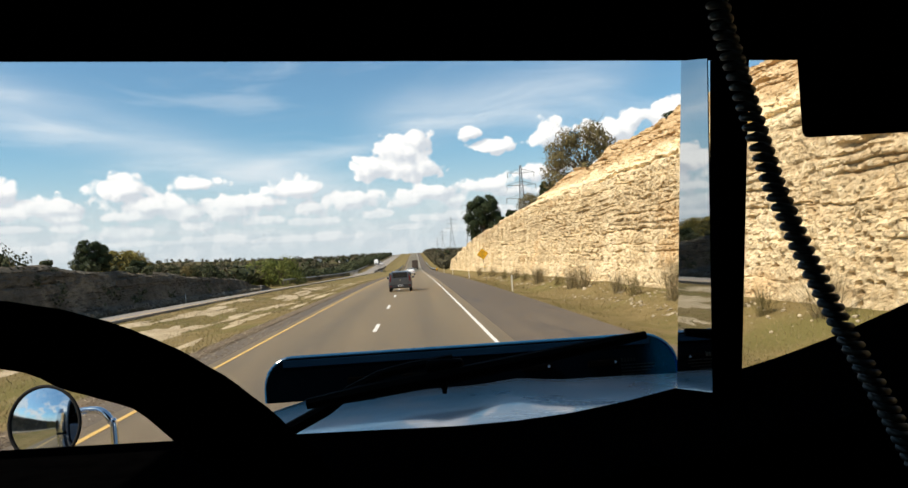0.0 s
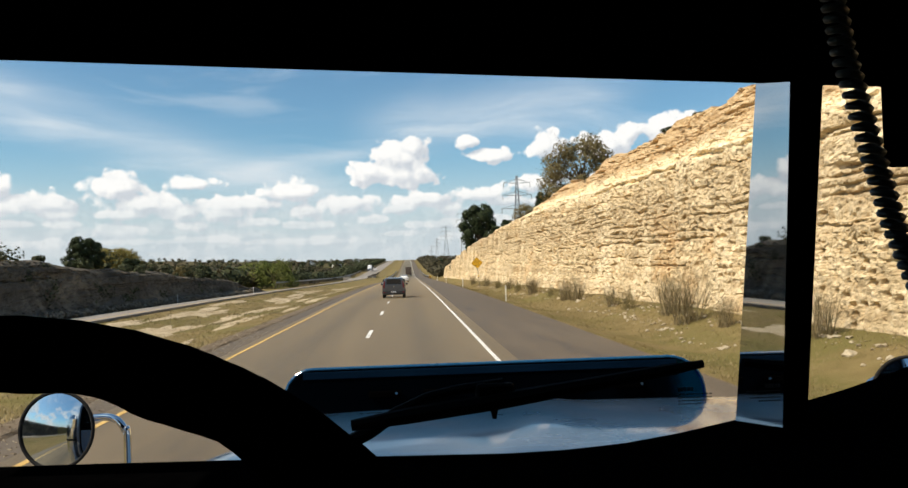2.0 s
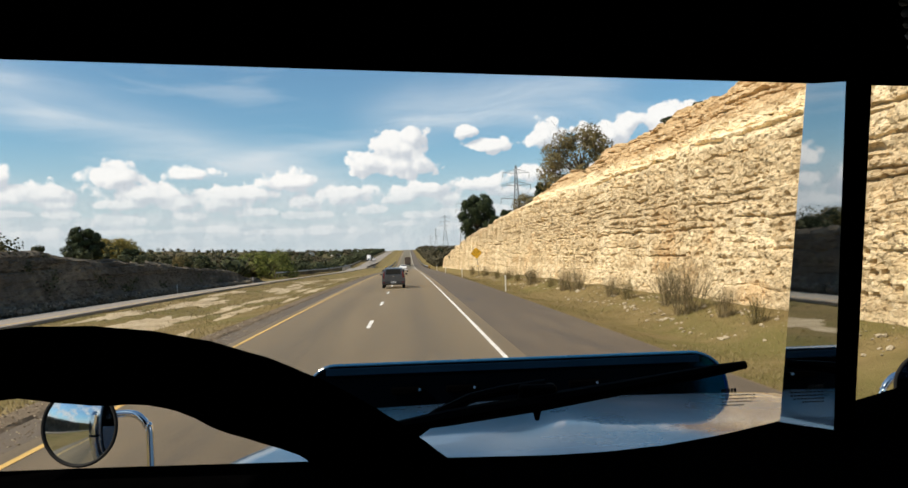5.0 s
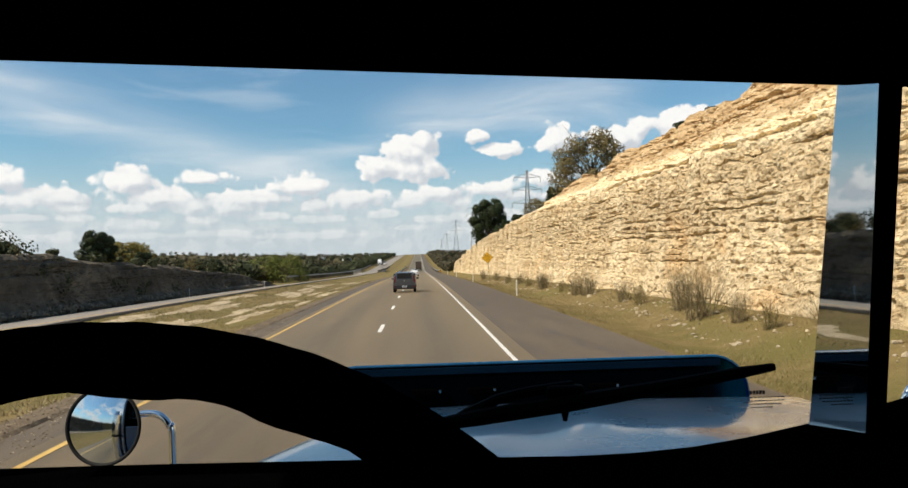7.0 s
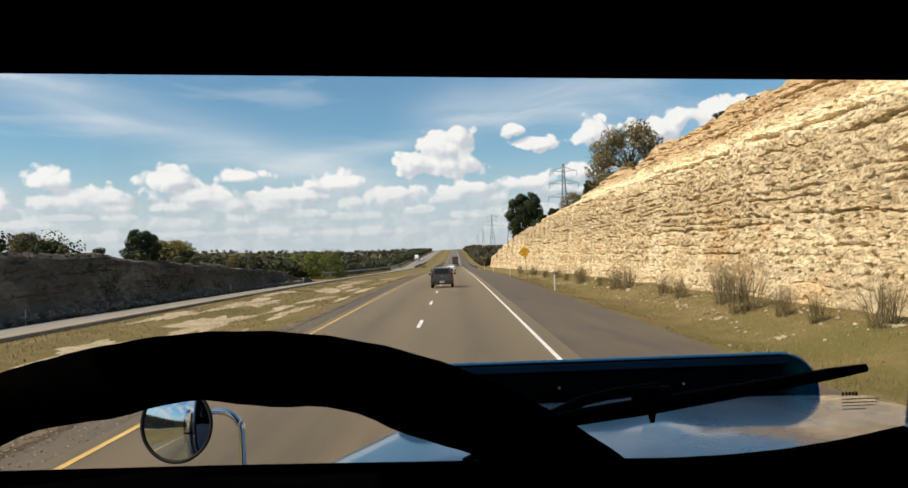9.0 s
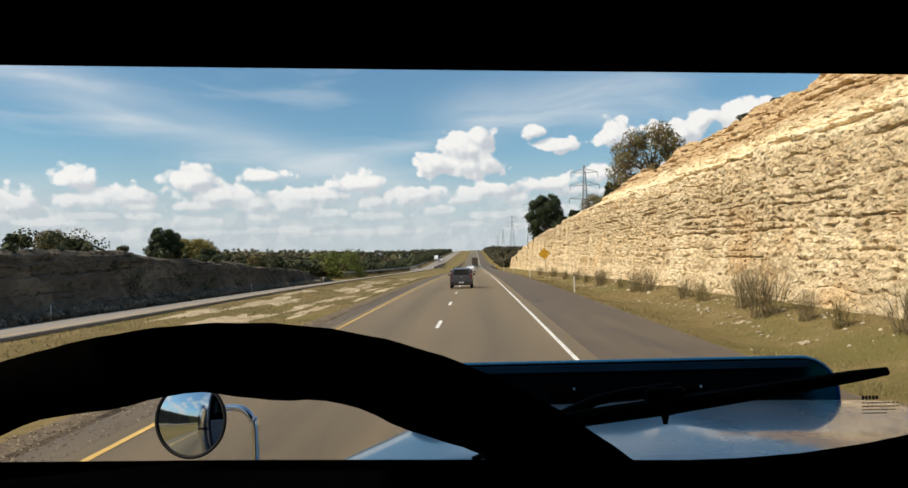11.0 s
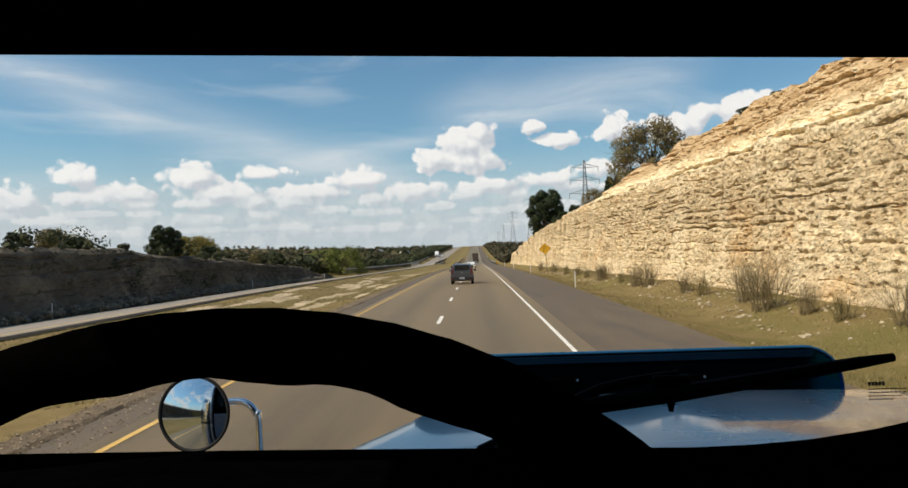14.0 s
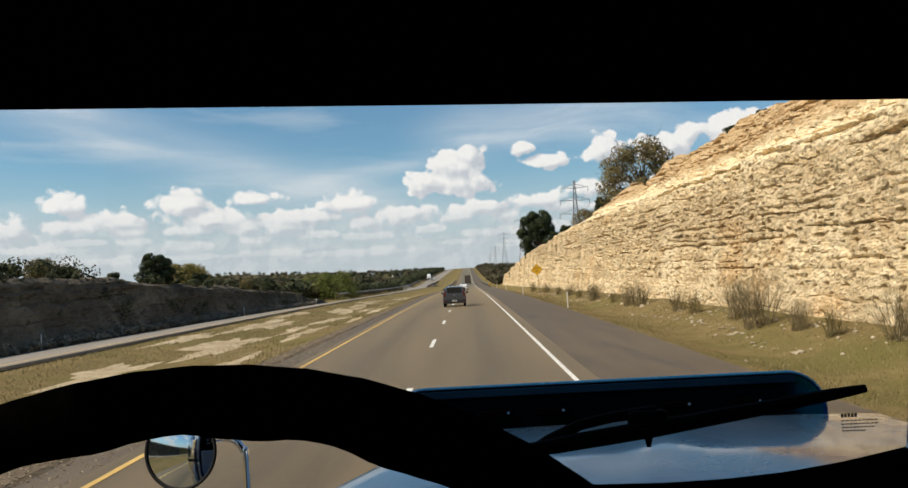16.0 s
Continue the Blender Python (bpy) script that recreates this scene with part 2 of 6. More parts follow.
M_ASPHALT = surface("asphalt_lane", (0.122, 0.093, 0.055), (0.168, 0.129, 0.079), 0.75, scale=1.1, stretch=(1.0, 0.06, 1), bump=0.5, bump_scale=55, dist=0.006,
                    third=(0.092, 0.073, 0.048), third_scale=0.35, third_lo=0.52, third_hi=0.72, spec=0.3)
M_SHOULDER = surface("asphalt_shoulder", (0.088, 0.067, 0.043), (0.135, 0.104, 0.068), 0.75, scale=1.6, stretch=(1.0, 0.15, 1), bump=0.6, bump_scale=45, dist=0.008,
                     third=(0.07, 0.06, 0.05), third_scale=0.5, third_lo=0.55, third_hi=0.7)
M_FAR_ROAD = surface("concrete_carriageway", (0.185, 0.165, 0.14), (0.27, 0.245, 0.21), 0.88, scale=0.8, stretch=(1, 0.1, 1), bump=0.3, bump_scale=40, dist=0.005)
def oil_track():
    """Darkened drip line along the middle of each lane, broken by noise."""
    n = Nodes(M_ASPHALT.node_tree)
    bsdf = M_ASPHALT.node_tree.nodes["Principled BSDF"]
    was = bsdf.inputs["Base Color"].links[0].from_socket
    geo = n.node("ShaderNodeTexCoord").outputs["Object"]
    x, y, z = n.split(geo)
    wav = n.math("MULTIPLY", n.math("SUBTRACT", n.noise(n.vec("MULTIPLY", geo, (1, 0.02, 1)), 1.0, 3.0), 0.5), 0.5)
    amount = None
    for mid in (0.40, -3.15):
        d = n.math("DIVIDE", n.math("ADD", n.math("SUBTRACT", x, mid), wav), 0.50)
        g = n.math("EXPONENT", n.math("MULTIPLY", n.math("MULTIPLY", d, d), -1.0))
        amount = g if amount is None else n.math("ADD", amount, g)
    spots = n.span(n.noise(n.vec("MULTIPLY", geo, (2, 0.3, 1)), 1.5, 5.0, 0.6), 0.3, 0.7, 0.25, 0.75)
    n.plug(bsdf.inputs["Base Color"], n.mix(n.math("MULTIPLY", amount, spots), was, (0.062, 0.053, 0.042)))


oil_track()
# dust on the stone chips, bright at a low angle
q = M_ASPHALT.node_tree.nodes["Principled BSDF"]
q.inputs["Sheen Weight"].default_value, q.inputs["Sheen Roughness"].default_value = 0.50, 0.22
q.inputs["Sheen Tint"].default_value = (1.0, 0.82, 0.58, 1)
M_WHITE_PAINT = surface("white_road_paint", (0.62, 0.60, 0.55), (0.80, 0.79, 0.75), 0.7, scale=9, bump=0.3, bump_scale=60, dist=0.003,
                        third=(0.34, 0.31, 0.27), third_scale=5.0, third_lo=0.6, third_hi=0.72)
M_YELLOW_PAINT = surface("yellow_road_paint", (0.54, 0.34, 0.09), (0.68, 0.455, 0.14), 0.7, scale=9, bump=0.3, bump_scale=60, dist=0.003,
                         third=(0.30, 0.22, 0.12), third_scale=4.0, third_lo=0.6, third_hi=0.74)
M_GRASS = surface("winter_grass", (0.158, 0.118, 0.048), (0.250, 0.188, 0.085), 0.95, scale=1.4, bump=0.9, bump_scale=9, dist=0.08,
                  third=(0.155, 0.133, 0.046), third_scale=0.16, third_lo=0.45, third_hi=0.62, spec=0.1)
M_SCRUB = surface("scrub_hillside", (0.055, 0.048, 0.024), (0.12, 0.095, 0.05), 0.95, scale=0.25, bump=0.8, bump_scale=2, dist=0.3,
                  third=(0.10, 0.095, 0.035), third_scale=0.02, third_lo=0.5, third_hi=0.6, spec=0.1)
M_CALICHE = surface("bare_caliche", (0.36, 0.285, 0.175), (0.55, 0.455, 0.31), 0.95, scale=1.2, bump=0.8, bump_scale=14, dist=0.05, spec=0.1)
M_SOIL = surface("gravel_edge", (0.13, 0.10, 0.07), (0.24, 0.19, 0.13), 0.95, scale=6, bump=0.8, bump_scale=30, dist=0.03, spec=0.1)
M_BARK = surface("bark", (0.05, 0.038, 0.028), (0.13, 0.105, 0.08), 0.95, scale=8, stretch=(1, 1, 0.25), bump=0.8, bump_scale=20, dist=0.02, spec=0.1)
M_JUNIPER = leaf_material("juniper_leaves", (0.012, 0.022, 0.008), (0.045, 0.062, 0.022))
M_OAK = leaf_material("oak_leaves", (0.085, 0.070, 0.026), (0.25, 0.20, 0.085))
M_YELLOW_LEAF = leaf_material("yellowing_leaves", (0.15, 0.125, 0.03), (0.34, 0.275, 0.075))
M_GREEN_LEAF = leaf_material("fresh_leaves", (0.085, 0.105, 0.02), (0.20, 0.215, 0.05))
M_DRY = leaf_material("dry_stems", (0.09, 0.072, 0.036), (0.26, 0.205, 0.11))
M_WEEDS = leaf_material("grey_weeds", (0.15, 0.13, 0.095), (0.30, 0.26, 0.195))
M_WOODS = leaf_material("woodland_leaves", (0.045, 0.041, 0.022), (0.098, 0.084, 0.046))
M_TAN = leaf_material("tan_blades", (0.21, 0.17, 0.09), (0.38, 0.31, 0.18))
M_WOODS_GREEN = leaf_material("live_oak_leaves", (0.028, 0.036, 0.015), (0.075, 0.082, 0.034))
M_STEEL = surface("galvanised_steel", (0.24, 0.245, 0.245), (0.38, 0.385, 0.385), 0.5, 0.8, scale=6, bump=0.15, bump_scale=30, dist=0.004)
M_TIMBER_POST = surface("weathered_timber", (0.08, 0.065, 0.05), (0.17, 0.14, 0.11), 0.9, scale=9, stretch=(1, 1, 0.15), bump=0.6, bump_scale=25, dist=0.01)
M_SIGN_YELLOW = surface("sign_yellow", (0.80, 0.42, 0.012), (0.88, 0.50, 0.02), 0.45, scale=3, bump=0.05)
M_BLACK = surface("black_lettering", (0.010, 0.009, 0.008), (0.022, 0.02, 0.018), 0.6, scale=6, bump=0.0)
M_POST_WHITE = surface("white_marker_plastic", (0.66, 0.63, 0.56), (0.80, 0.78, 0.72), 0.6, scale=5, bump=0.1)
M_CONCRETE = surface("weathered_concrete", (0.28, 0.25, 0.21), (0.42, 0.39, 0.34), 0.9, scale=2, bump=0.5, bump_scale=18, dist=0.01)
# Both near zero: the cab's dimness is put into the vinyl and cover colour.
M_VINYL = surface("dimmed_black_vinyl", (0.0005, 0.0005, 0.0006), (0.0012, 0.0012, 0.0013), 0.75, scale=40, bump=0.25, bump_scale=160, dist=0.002, spec=0.0)
M_LEATHER = surface("dimmed_black_wheel_cover", (0.0006, 0.0006, 0.0006), (0.0014, 0.0013, 0.0013), 0.8, scale=60, bump=0.5, bump_scale=220, dist=0.003, spec=0.0)
M_RUBBER = surface("black_rubber", (0.008, 0.008, 0.008), (0.018, 0.018, 0.018), 0.8, scale=20, bump=0.2, bump_scale=90, dist=0.002, spec=0.2)
M_TRUCK_BLUE = surface("blue_truck_paint", (0.010, 0.050, 0.115), (0.018, 0.075, 0.155), 0.30, 0.10, scale=3, bump=0.03, bump_scale=5, dist=0.01,
                       third=(0.125, 0.122, 0.150), third_scale=1.6, third_lo=0.34, third_hi=0.90, coat=0.85)
M_DEFLECTOR = surface("dark_blue_acrylic", (0.0002, 0.0006, 0.0013), (0.0004, 0.0012, 0.0026), 0.2, 0.0, scale=4, bump=0.03, bump_scale=12, dist=0.004, spec=0.03)
M_DEFLECTOR_EDGE = surface("bright_blue_acrylic_edge", (0.006, 0.055, 0.14), (0.010, 0.085, 0.19), 0.25, 0.0, scale=6, bump=0.0, coat=0.6)
M_CHROME = surface("chrome", (0.70, 0.72, 0.74), (0.86, 0.87, 0.88), 0.08, 1.0, scale=5, bump=0.02, bump_scale=12, dist=0.002)
M_MIRROR = surface("mirror_silver", (0.60, 0.66, 0.68), (0.66, 0.72, 0.74), 0.05, 1.0, scale=2, bump=0.0)
M_TRIM_GLOSS = surface("polished_dark_trim", (0.55, 0.57, 0.58), (0.64, 0.66, 0.67), 0.02, 1.0, scale=3, bump=0.006, bump_scale=9, dist=0.004)
M_GLASS = clear_glass("clear_glass")
M_CAR_GLASS = surface("tinted_car_glass", (0.008, 0.010, 0.011), (0.016, 0.018, 0.02), 0.06, scale=2, bump=0.0, coat=0.4)
M_CAR_GREY = surface("grey_car_paint", (0.075, 0.076, 0.078), (0.11, 0.112, 0.115), 0.34, 0.55, scale=6, bump=0.02, coat=0.8)
M_CAR_WHITE = surface("white_car_paint", (0.70, 0.70, 0.70), (0.80, 0.80, 0.79), 0.35, scale=5, bump=0.02, coat=0.7)
M_CAR_DARK = surface("dark_car_paint", (0.02, 0.022, 0.026), (0.04, 0.042, 0.048), 0.35, 0.3, scale=5, bump=0.02, coat=0.7)
M_TRAILER = surface("brown_trailer_doors", (0.060, 0.040, 0.028), (0.11, 0.08, 0.06), 0.7, scale=3, bump=0.2)
M_LAMP_RED = surface("red_lamp_lens", (0.12, 0.006, 0.006), (0.20, 0.012, 0.012), 0.2, scale=12, bump=0.05, coat=0.6)
M_PLATE = surface("pale_plate", (0.55, 0.57, 0.58), (0.72, 0.73, 0.73), 0.5, scale=12, bump=0.0)
M_ALLOY = surface("alloy_wheel", (0.36, 0.37, 0.38), (0.50, 0.51, 0.52), 0.35, 0.9, scale=9, bump=0.05)
M_BOULDER = surface("pale_limestone_boulder", (0.40, 0.33, 0.22), (0.64, 0.55, 0.40), 0.95, scale=3, bump=0.9, bump_scale=12, dist=0.05, spec=0.1, vary=0.2)


def limestone():
    """Bedded limestone: cream beds, ochre seams, grey weathering, dark stains, and pits with shade painted in."""
    m = bpy.data.materials.new("bedded_limestone")
    m.use_nodes = True
    n = Nodes(m.node_tree)
    bsdf = m.node_tree.nodes["Principled BSDF"]
    geo = n.node("ShaderNodeTexCoord").outputs["Object"]
    warp = n.math("MULTIPLY", n.noise(geo, 0.12, 3.0, 0.5), 1.6)
    x, y, z = n.split(geo)
    bed = n.noise(n.xyz(n.math("MULTIPLY", y, 0.05), 0.0, n.math("ADD", z, warp)), 1.9, 6.0, 0.65)
    patch = n.noise(geo, 0.55, 6.0, 0.62)
    grit = n.noise(geo, 5.0, 6.0, 0.7)
    c = n.mix(n.step(bed, 0.34, 0.60), (0.50, 0.395, 0.250), (0.74, 0.625, 0.435))
    c = n.mix(n.math("MULTIPLY", n.step(patch, 0.50, 0.68), 0.55), c, (0.44, 0.355, 0.235))
    c = n.mix(n.math("MULTIPLY", n.step(n.noise(n.vec("MULTIPLY", geo, (1, 1, 0.35)), 0.28, 5.0, 0.6), 0.50, 0.62), 0.60), c, (0.84, 0.74, 0.55))
    c = n.mix(n.math("MULTIPLY", n.step(n.noise(n.vec("MULTIPLY", geo, (1, 0.5, 0.8)), 0.42, 5.0, 0.6), 0.54, 0.70), 0.50), c, (0.58, 0.37, 0.175))
    # strata: ochre and brown above the ledge, a chalky bed at it, greyer beds at the foot
    level = n.math("ADD", n.math("MULTIPLY_ADD", y, -0.013, z), n.math("MULTIPLY", n.math("SUBTRACT", n.noise(geo, 0.5, 4.0, 0.6), 0.5), 1.1))
    c = n.mix(n.math("MULTIPLY", n.step(level, 7.2, 8.2), 0.50), c, (0.50, 0.32, 0.155))
    chalk = n.math("MULTIPLY", n.step(level, 5.9, 6.5), n.step(level, 7.7, 7.2))
    c = n.mix(n.math("MULTIPLY", chalk, 0.80), c, (0.97, 0.86, 0.64))
    c = n.mix(n.math("MULTIPLY", n.math("MULTIPLY", n.step(level, 2.6, 3.4), n.step(level, 6.0, 4.6)), 0.35), c, (0.47, 0.385, 0.265))
    c = n.mix(n.math("MULTIPLY", n.step(grit, 0.56, 0.70), 0.45), c, (0.36, 0.245, 0.13))
    streak = n.noise(n.vec("MULTIPLY", geo, (1, 1, 0.14)), 1.5, 5.0, 0.6)
    c = n.mix(n.math("MULTIPLY", n.step(streak, 0.57, 0.72), 0.35), c, (0.46, 0.35, 0.21))
    bsdf.inputs["Roughness"].default_value = 0.95
    bsdf.inputs["Specular IOR Level"].default_value = 0.1
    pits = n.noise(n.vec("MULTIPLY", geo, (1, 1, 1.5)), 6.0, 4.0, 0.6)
    # Pits coloured dark where the bump sinks: their shade is in the colour.
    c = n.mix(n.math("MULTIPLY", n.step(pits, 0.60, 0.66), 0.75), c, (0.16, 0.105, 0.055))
    c = n.mix(n.math("MULTIPLY", n.step(n.noise(geo, 3.1, 5.0, 0.6), 0.56, 0.64), 0.50), c, (0.86, 0.77, 0.58))
    blocks = n.node("ShaderNodeTexVoronoi")
    blocks.distance = "CHEBYCHEV"
    blocks.inputs["Scale"].default_value = 2.3
    n.plug(blocks.inputs["Vector"], n.vec("MULTIPLY", n.vec("ADD", geo, n.xyz(0.0, n.math("MULTIPLY", patch, 0.5), n.math("MULTIPLY", warp, 0.6))), (0.7, 0.8, 1.9)))
    tone, cell, _ = n.split(blocks.outputs["Color"])
    c = n.mix(1.0, c, n.mix(tone, (0.85, 0.79, 0.69), (1.10, 1.06, 0.98)), "MULTIPLY")
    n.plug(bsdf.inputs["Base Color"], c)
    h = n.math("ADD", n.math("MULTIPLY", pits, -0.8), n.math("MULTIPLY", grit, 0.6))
    h = n.math("ADD", h, n.math("MULTIPLY", n.noise(n.vec("MULTIPLY", geo, (1, 1, 1.3)), 2.2, 6.0, 0.7), 0.6))
    h = n.math("ADD", h, n.math("MULTIPLY", cell, 0.25))
    bn = n.node("ShaderNodeBump")
    bn.inputs["Strength"].default_value, bn.inputs["Distance"].default_value = 1.0, 0.12
    n.plug(bn.inputs["Height"], h)
    n.plug(bsdf.inputs["Normal"], bn.outputs[0])
    return m


M_LIMESTONE = limestone()
# Weathered limestone, with the far cut's shade put into its colour.
M_SHADED_ROCK = surface("weathered_limestone_painted_shade", (0.066, 0.058, 0.045), (0.148, 0.131, 0.102), 0.95, scale=1.2, stretch=(1, 0.6, 1), bump=0.9, bump_scale=5, dist=0.2,
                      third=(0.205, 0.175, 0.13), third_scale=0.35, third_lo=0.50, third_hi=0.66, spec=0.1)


# ---- mesh helpers ----
def part(name, bm, material, parent=None, label="", smooth=False):
    """Links a bmesh (or vertices and faces) as one mesh object under a thing or a part."""
    me = bpy.data.meshes.new(name)
    if isinstance(bm, tuple):
        me.from_pydata(bm[0], [], bm[1])
    else:
        bmesh.ops.recalc_face_normals(bm, faces=bm.faces)
        bm.to_mesh(me)
        bm.free()
    me.materials.append(material)
    if smooth:
        me.polygons.foreach_set("use_smooth", [True] * len(me.polygons))
    ob = new(name, me)
    if parent is not None:
        ob.parent = parent
    if label:
        tagged(ob, label)
    return ob


def thing(name, label, category, at=(0, 0, 0), turn=0, group="", kind=""):
    ob = new(name)
    ob.matrix_world = pose(*at, 0, 0, turn)
    return tagged(ob, label, category, group, kind)


def box(x0, x1, y0, y1, z0, z1, bevel=0.0, seg=2, bm=None):
    own = bm is None
    bm = bm or bmesh.new()
    m = Matrix.Translation(((x0 + x1) / 2, (y0 + y1) / 2, (z0 + z1) / 2)) @ Matrix.Diagonal((x1 - x0, y1 - y0, z1 - z0, 1))
    got = bmesh.ops.create_cube(bm, size=1, matrix=m)
    if bevel and own:
        bmesh.ops.bevel(bm, geom=bm.edges[:], offset=bevel, segments=seg, affect="EDGES", profile=0.6)
    return bm


def tube(points, radius, sides=8, bm=None, caps=True):
    """A round bar along points; radius: one number or one for each point."""
    bm = bm or bmesh.new()
    pts = [Vector(q) for q in points]
    rad = radius if isinstance(radius, (list, tuple)) else [radius] * len(pts)
    rings, up = [], Vector((0.13, 0.21, 0.97)).normalized()
    for i, q in enumerate(pts):
        d = (pts[min(i + 1, len(pts) - 1)] - pts[max(i - 1, 0)]).normalized()
        a = d.cross(up)
        if a.length < 0.05:
            a = d.cross(Vector((1, 0, 0)))
        a.normalize()
        b = d.cross(a)
        rings.append([bm.verts.new(q + (a * math.cos(k * math.tau / sides) + b * math.sin(k * math.tau / sides)) * rad[i]) for k in range(sides)])
    for r0, r1 in zip(rings, rings[1:]):
        for k in range(sides):
            bm.faces.new((r0[k], r0[(k + 1) % sides], r1[(k + 1) % sides], r1[k]))
    if caps:
        bm.faces.new(rings[0][::-1])
        bm.faces.new(rings[-1])
    return bm


def prism(outline, axis, a, b, bevel=0.0, seg=2):
    """A flat outline of (u, v) drawn out along an axis from a to b. axis x: (y, z); y: (x, z); z: (x, y)."""
    bm = bmesh.new()
    put = {"x": lambda u, v, w: (w, u, v), "y": lambda u, v, w: (u, w, v), "z": lambda u, v, w: (u, v, w)}[axis]
    r0, r1 = ([bm.verts.new(put(u, v, w)) for u, v in outline] for w in (a, b))
    bm.faces.new(r0[::-1])
    bm.faces.new(r1)
    k = len(outline)
    for i in range(k):
        bm.faces.new((r0[i], r0[(i + 1) % k], r1[(i + 1) % k], r1[i]))
    bmesh.ops.recalc_face_normals(bm, faces=bm.faces)
    if bevel:
        bmesh.ops.bevel(bm, geom=bm.edges[:], offset=bevel, segments=seg, affect="EDGES", profile=0.6)
    return bm


def sheet(rows_of_points):
    """A surface through rows of points."""
    v, f = [], []
    w = len(rows_of_points[0])
    for r in rows_of_points:
        v.extend(r)
    for i in range(len(rows_of_points) - 1):
        for j in range(w - 1):
            f.append((i * w + j, i * w + j + 1, (i + 1) * w + j + 1, (i + 1) * w + j))
    return v, f


def lattice(seed, x, y):
    """Smooth value noise in 0..1 at numpy places."""
    xi, yi = np.floor(x).astype(np.int64), np.floor(y).astype(np.int64)
    fx, fy = x - xi, y - yi
    fx, fy = fx * fx * (3 - 2 * fx), fy * fy * (3 - 2 * fy)

    def h(a, b):
        q = (a * 374761393 + b * 668265263 + seed * 2147483647) & 0xFFFFFFFF
        q = ((q ^ (q >> 13)) * 1274126177) & 0xFFFFFFFF
        return ((q ^ (q >> 16)) & 0xFFFF) / 65535.0

    return (h(xi, yi) * (1 - fx) + h(xi + 1, yi) * fx) * (1 - fy) + (h(xi, yi + 1) * (1 - fx) + h(xi + 1, yi + 1) * fx) * fy


def cells(seed, a):
    """A random number in 0..1 for each whole number."""
    a = np.floor(a).astype(np.int64)
    q = (a * 374761393 + seed * 668265263 + 12345) & 0xFFFFFFFF
    q = ((q ^ (q >> 13)) * 1274126177) & 0xFFFFFFFF
    return ((q ^ (q >> 16)) & 0xFFFF) / 65535.0


def facets(seed, u, v):
    """Broken stone: for each place the height of the chunk that it lies on, each chunk with its own slope, and the distance to the chunk's edge."""
    iu, iv = np.floor(u), np.floor(v)
    first, second = np.full(u.shape, 9.0), np.full(u.shape, 9.0)
    height = np.zeros(u.shape)
    for a in (-1, 0, 1):
        for b in (-1, 0, 1):
            key = (iu + a) * 131 + (iv + b) * 7919
            ou = u - (iu + a + 0.12 + 0.76 * cells(seed, key))
            ov = v - (iv + b + 0.12 + 0.76 * cells(seed + 1, key))
            d = np.hypot(ou, ov)
            near = d < first
            second = np.where(near, first, np.minimum(second, d))
            h = cells(seed + 2, key) - 0.5 + (cells(seed + 3, key) - 0.5) * ou * 1.3 + (cells(seed + 4, key) - 0.35) * ov * 1.3
            height = np.where(near, h, height)
            first = np.where(near, d, first)
    return height, second - first


# ---- the lie of the land: y runs along the highway, the truck stands at y = 0 ----
ROAD_Y = (-400, -100, 0, 50, 100, 200, 300, 380, 600, 1000, 1120, 1400, 5000)
ROAD_Z = (1.0, 0.2, 0.0, 0.0, -0.25, -1.2, -1.9, -1.5, 3.4, 11.5, 12.5, 7.0, -24.0)


def prof(y):
    y = np.asarray(y, float)
    return (np.interp(y - 20, ROAD_Y, ROAD_Z) + np.interp(y, ROAD_Y, ROAD_Z) + np.interp(y + 20, ROAD_Y, ROAD_Z)) / 3


def ramp(v, a, b):
    t = np.clip((np.asarray(v, float) - a) / (b - a), 0, 1)
    return t * t * (3 - 2 * t)


CLIFF_END = 236.0


def cliff_top(y):
    """Height of the rock face on the near side above the road."""
    y = np.asarray(y, float)
    h = np.interp(y, (-200, -120, -60, 0, 40, 75, 100, 150, 200, 236, 260), (3, 8, 11, 12.5, 12.2, 11.5, 9.6, 8.6, 6.2, 4.4, 1.0))
    return h * 0.85 + (lattice(5, y * 0.11, y * 0) - 0.5) * 1.1 + (lattice(6, y * 0.5, y * 0) - 0.5) * 0.5


def left_top(y):
    """Height of the rock cut beside the far carriageway."""
    y = np.asarray(y, float)
    return np.interp(y, (-200, -60, 20, 60, 95, 118, 130, 150), (8, 6.6, 5.5, 4.6, 3.5, 2.5, 1.5, 0.1)) + (lattice(8, y * 0.2, y * 0) - 0.5) * 0.5


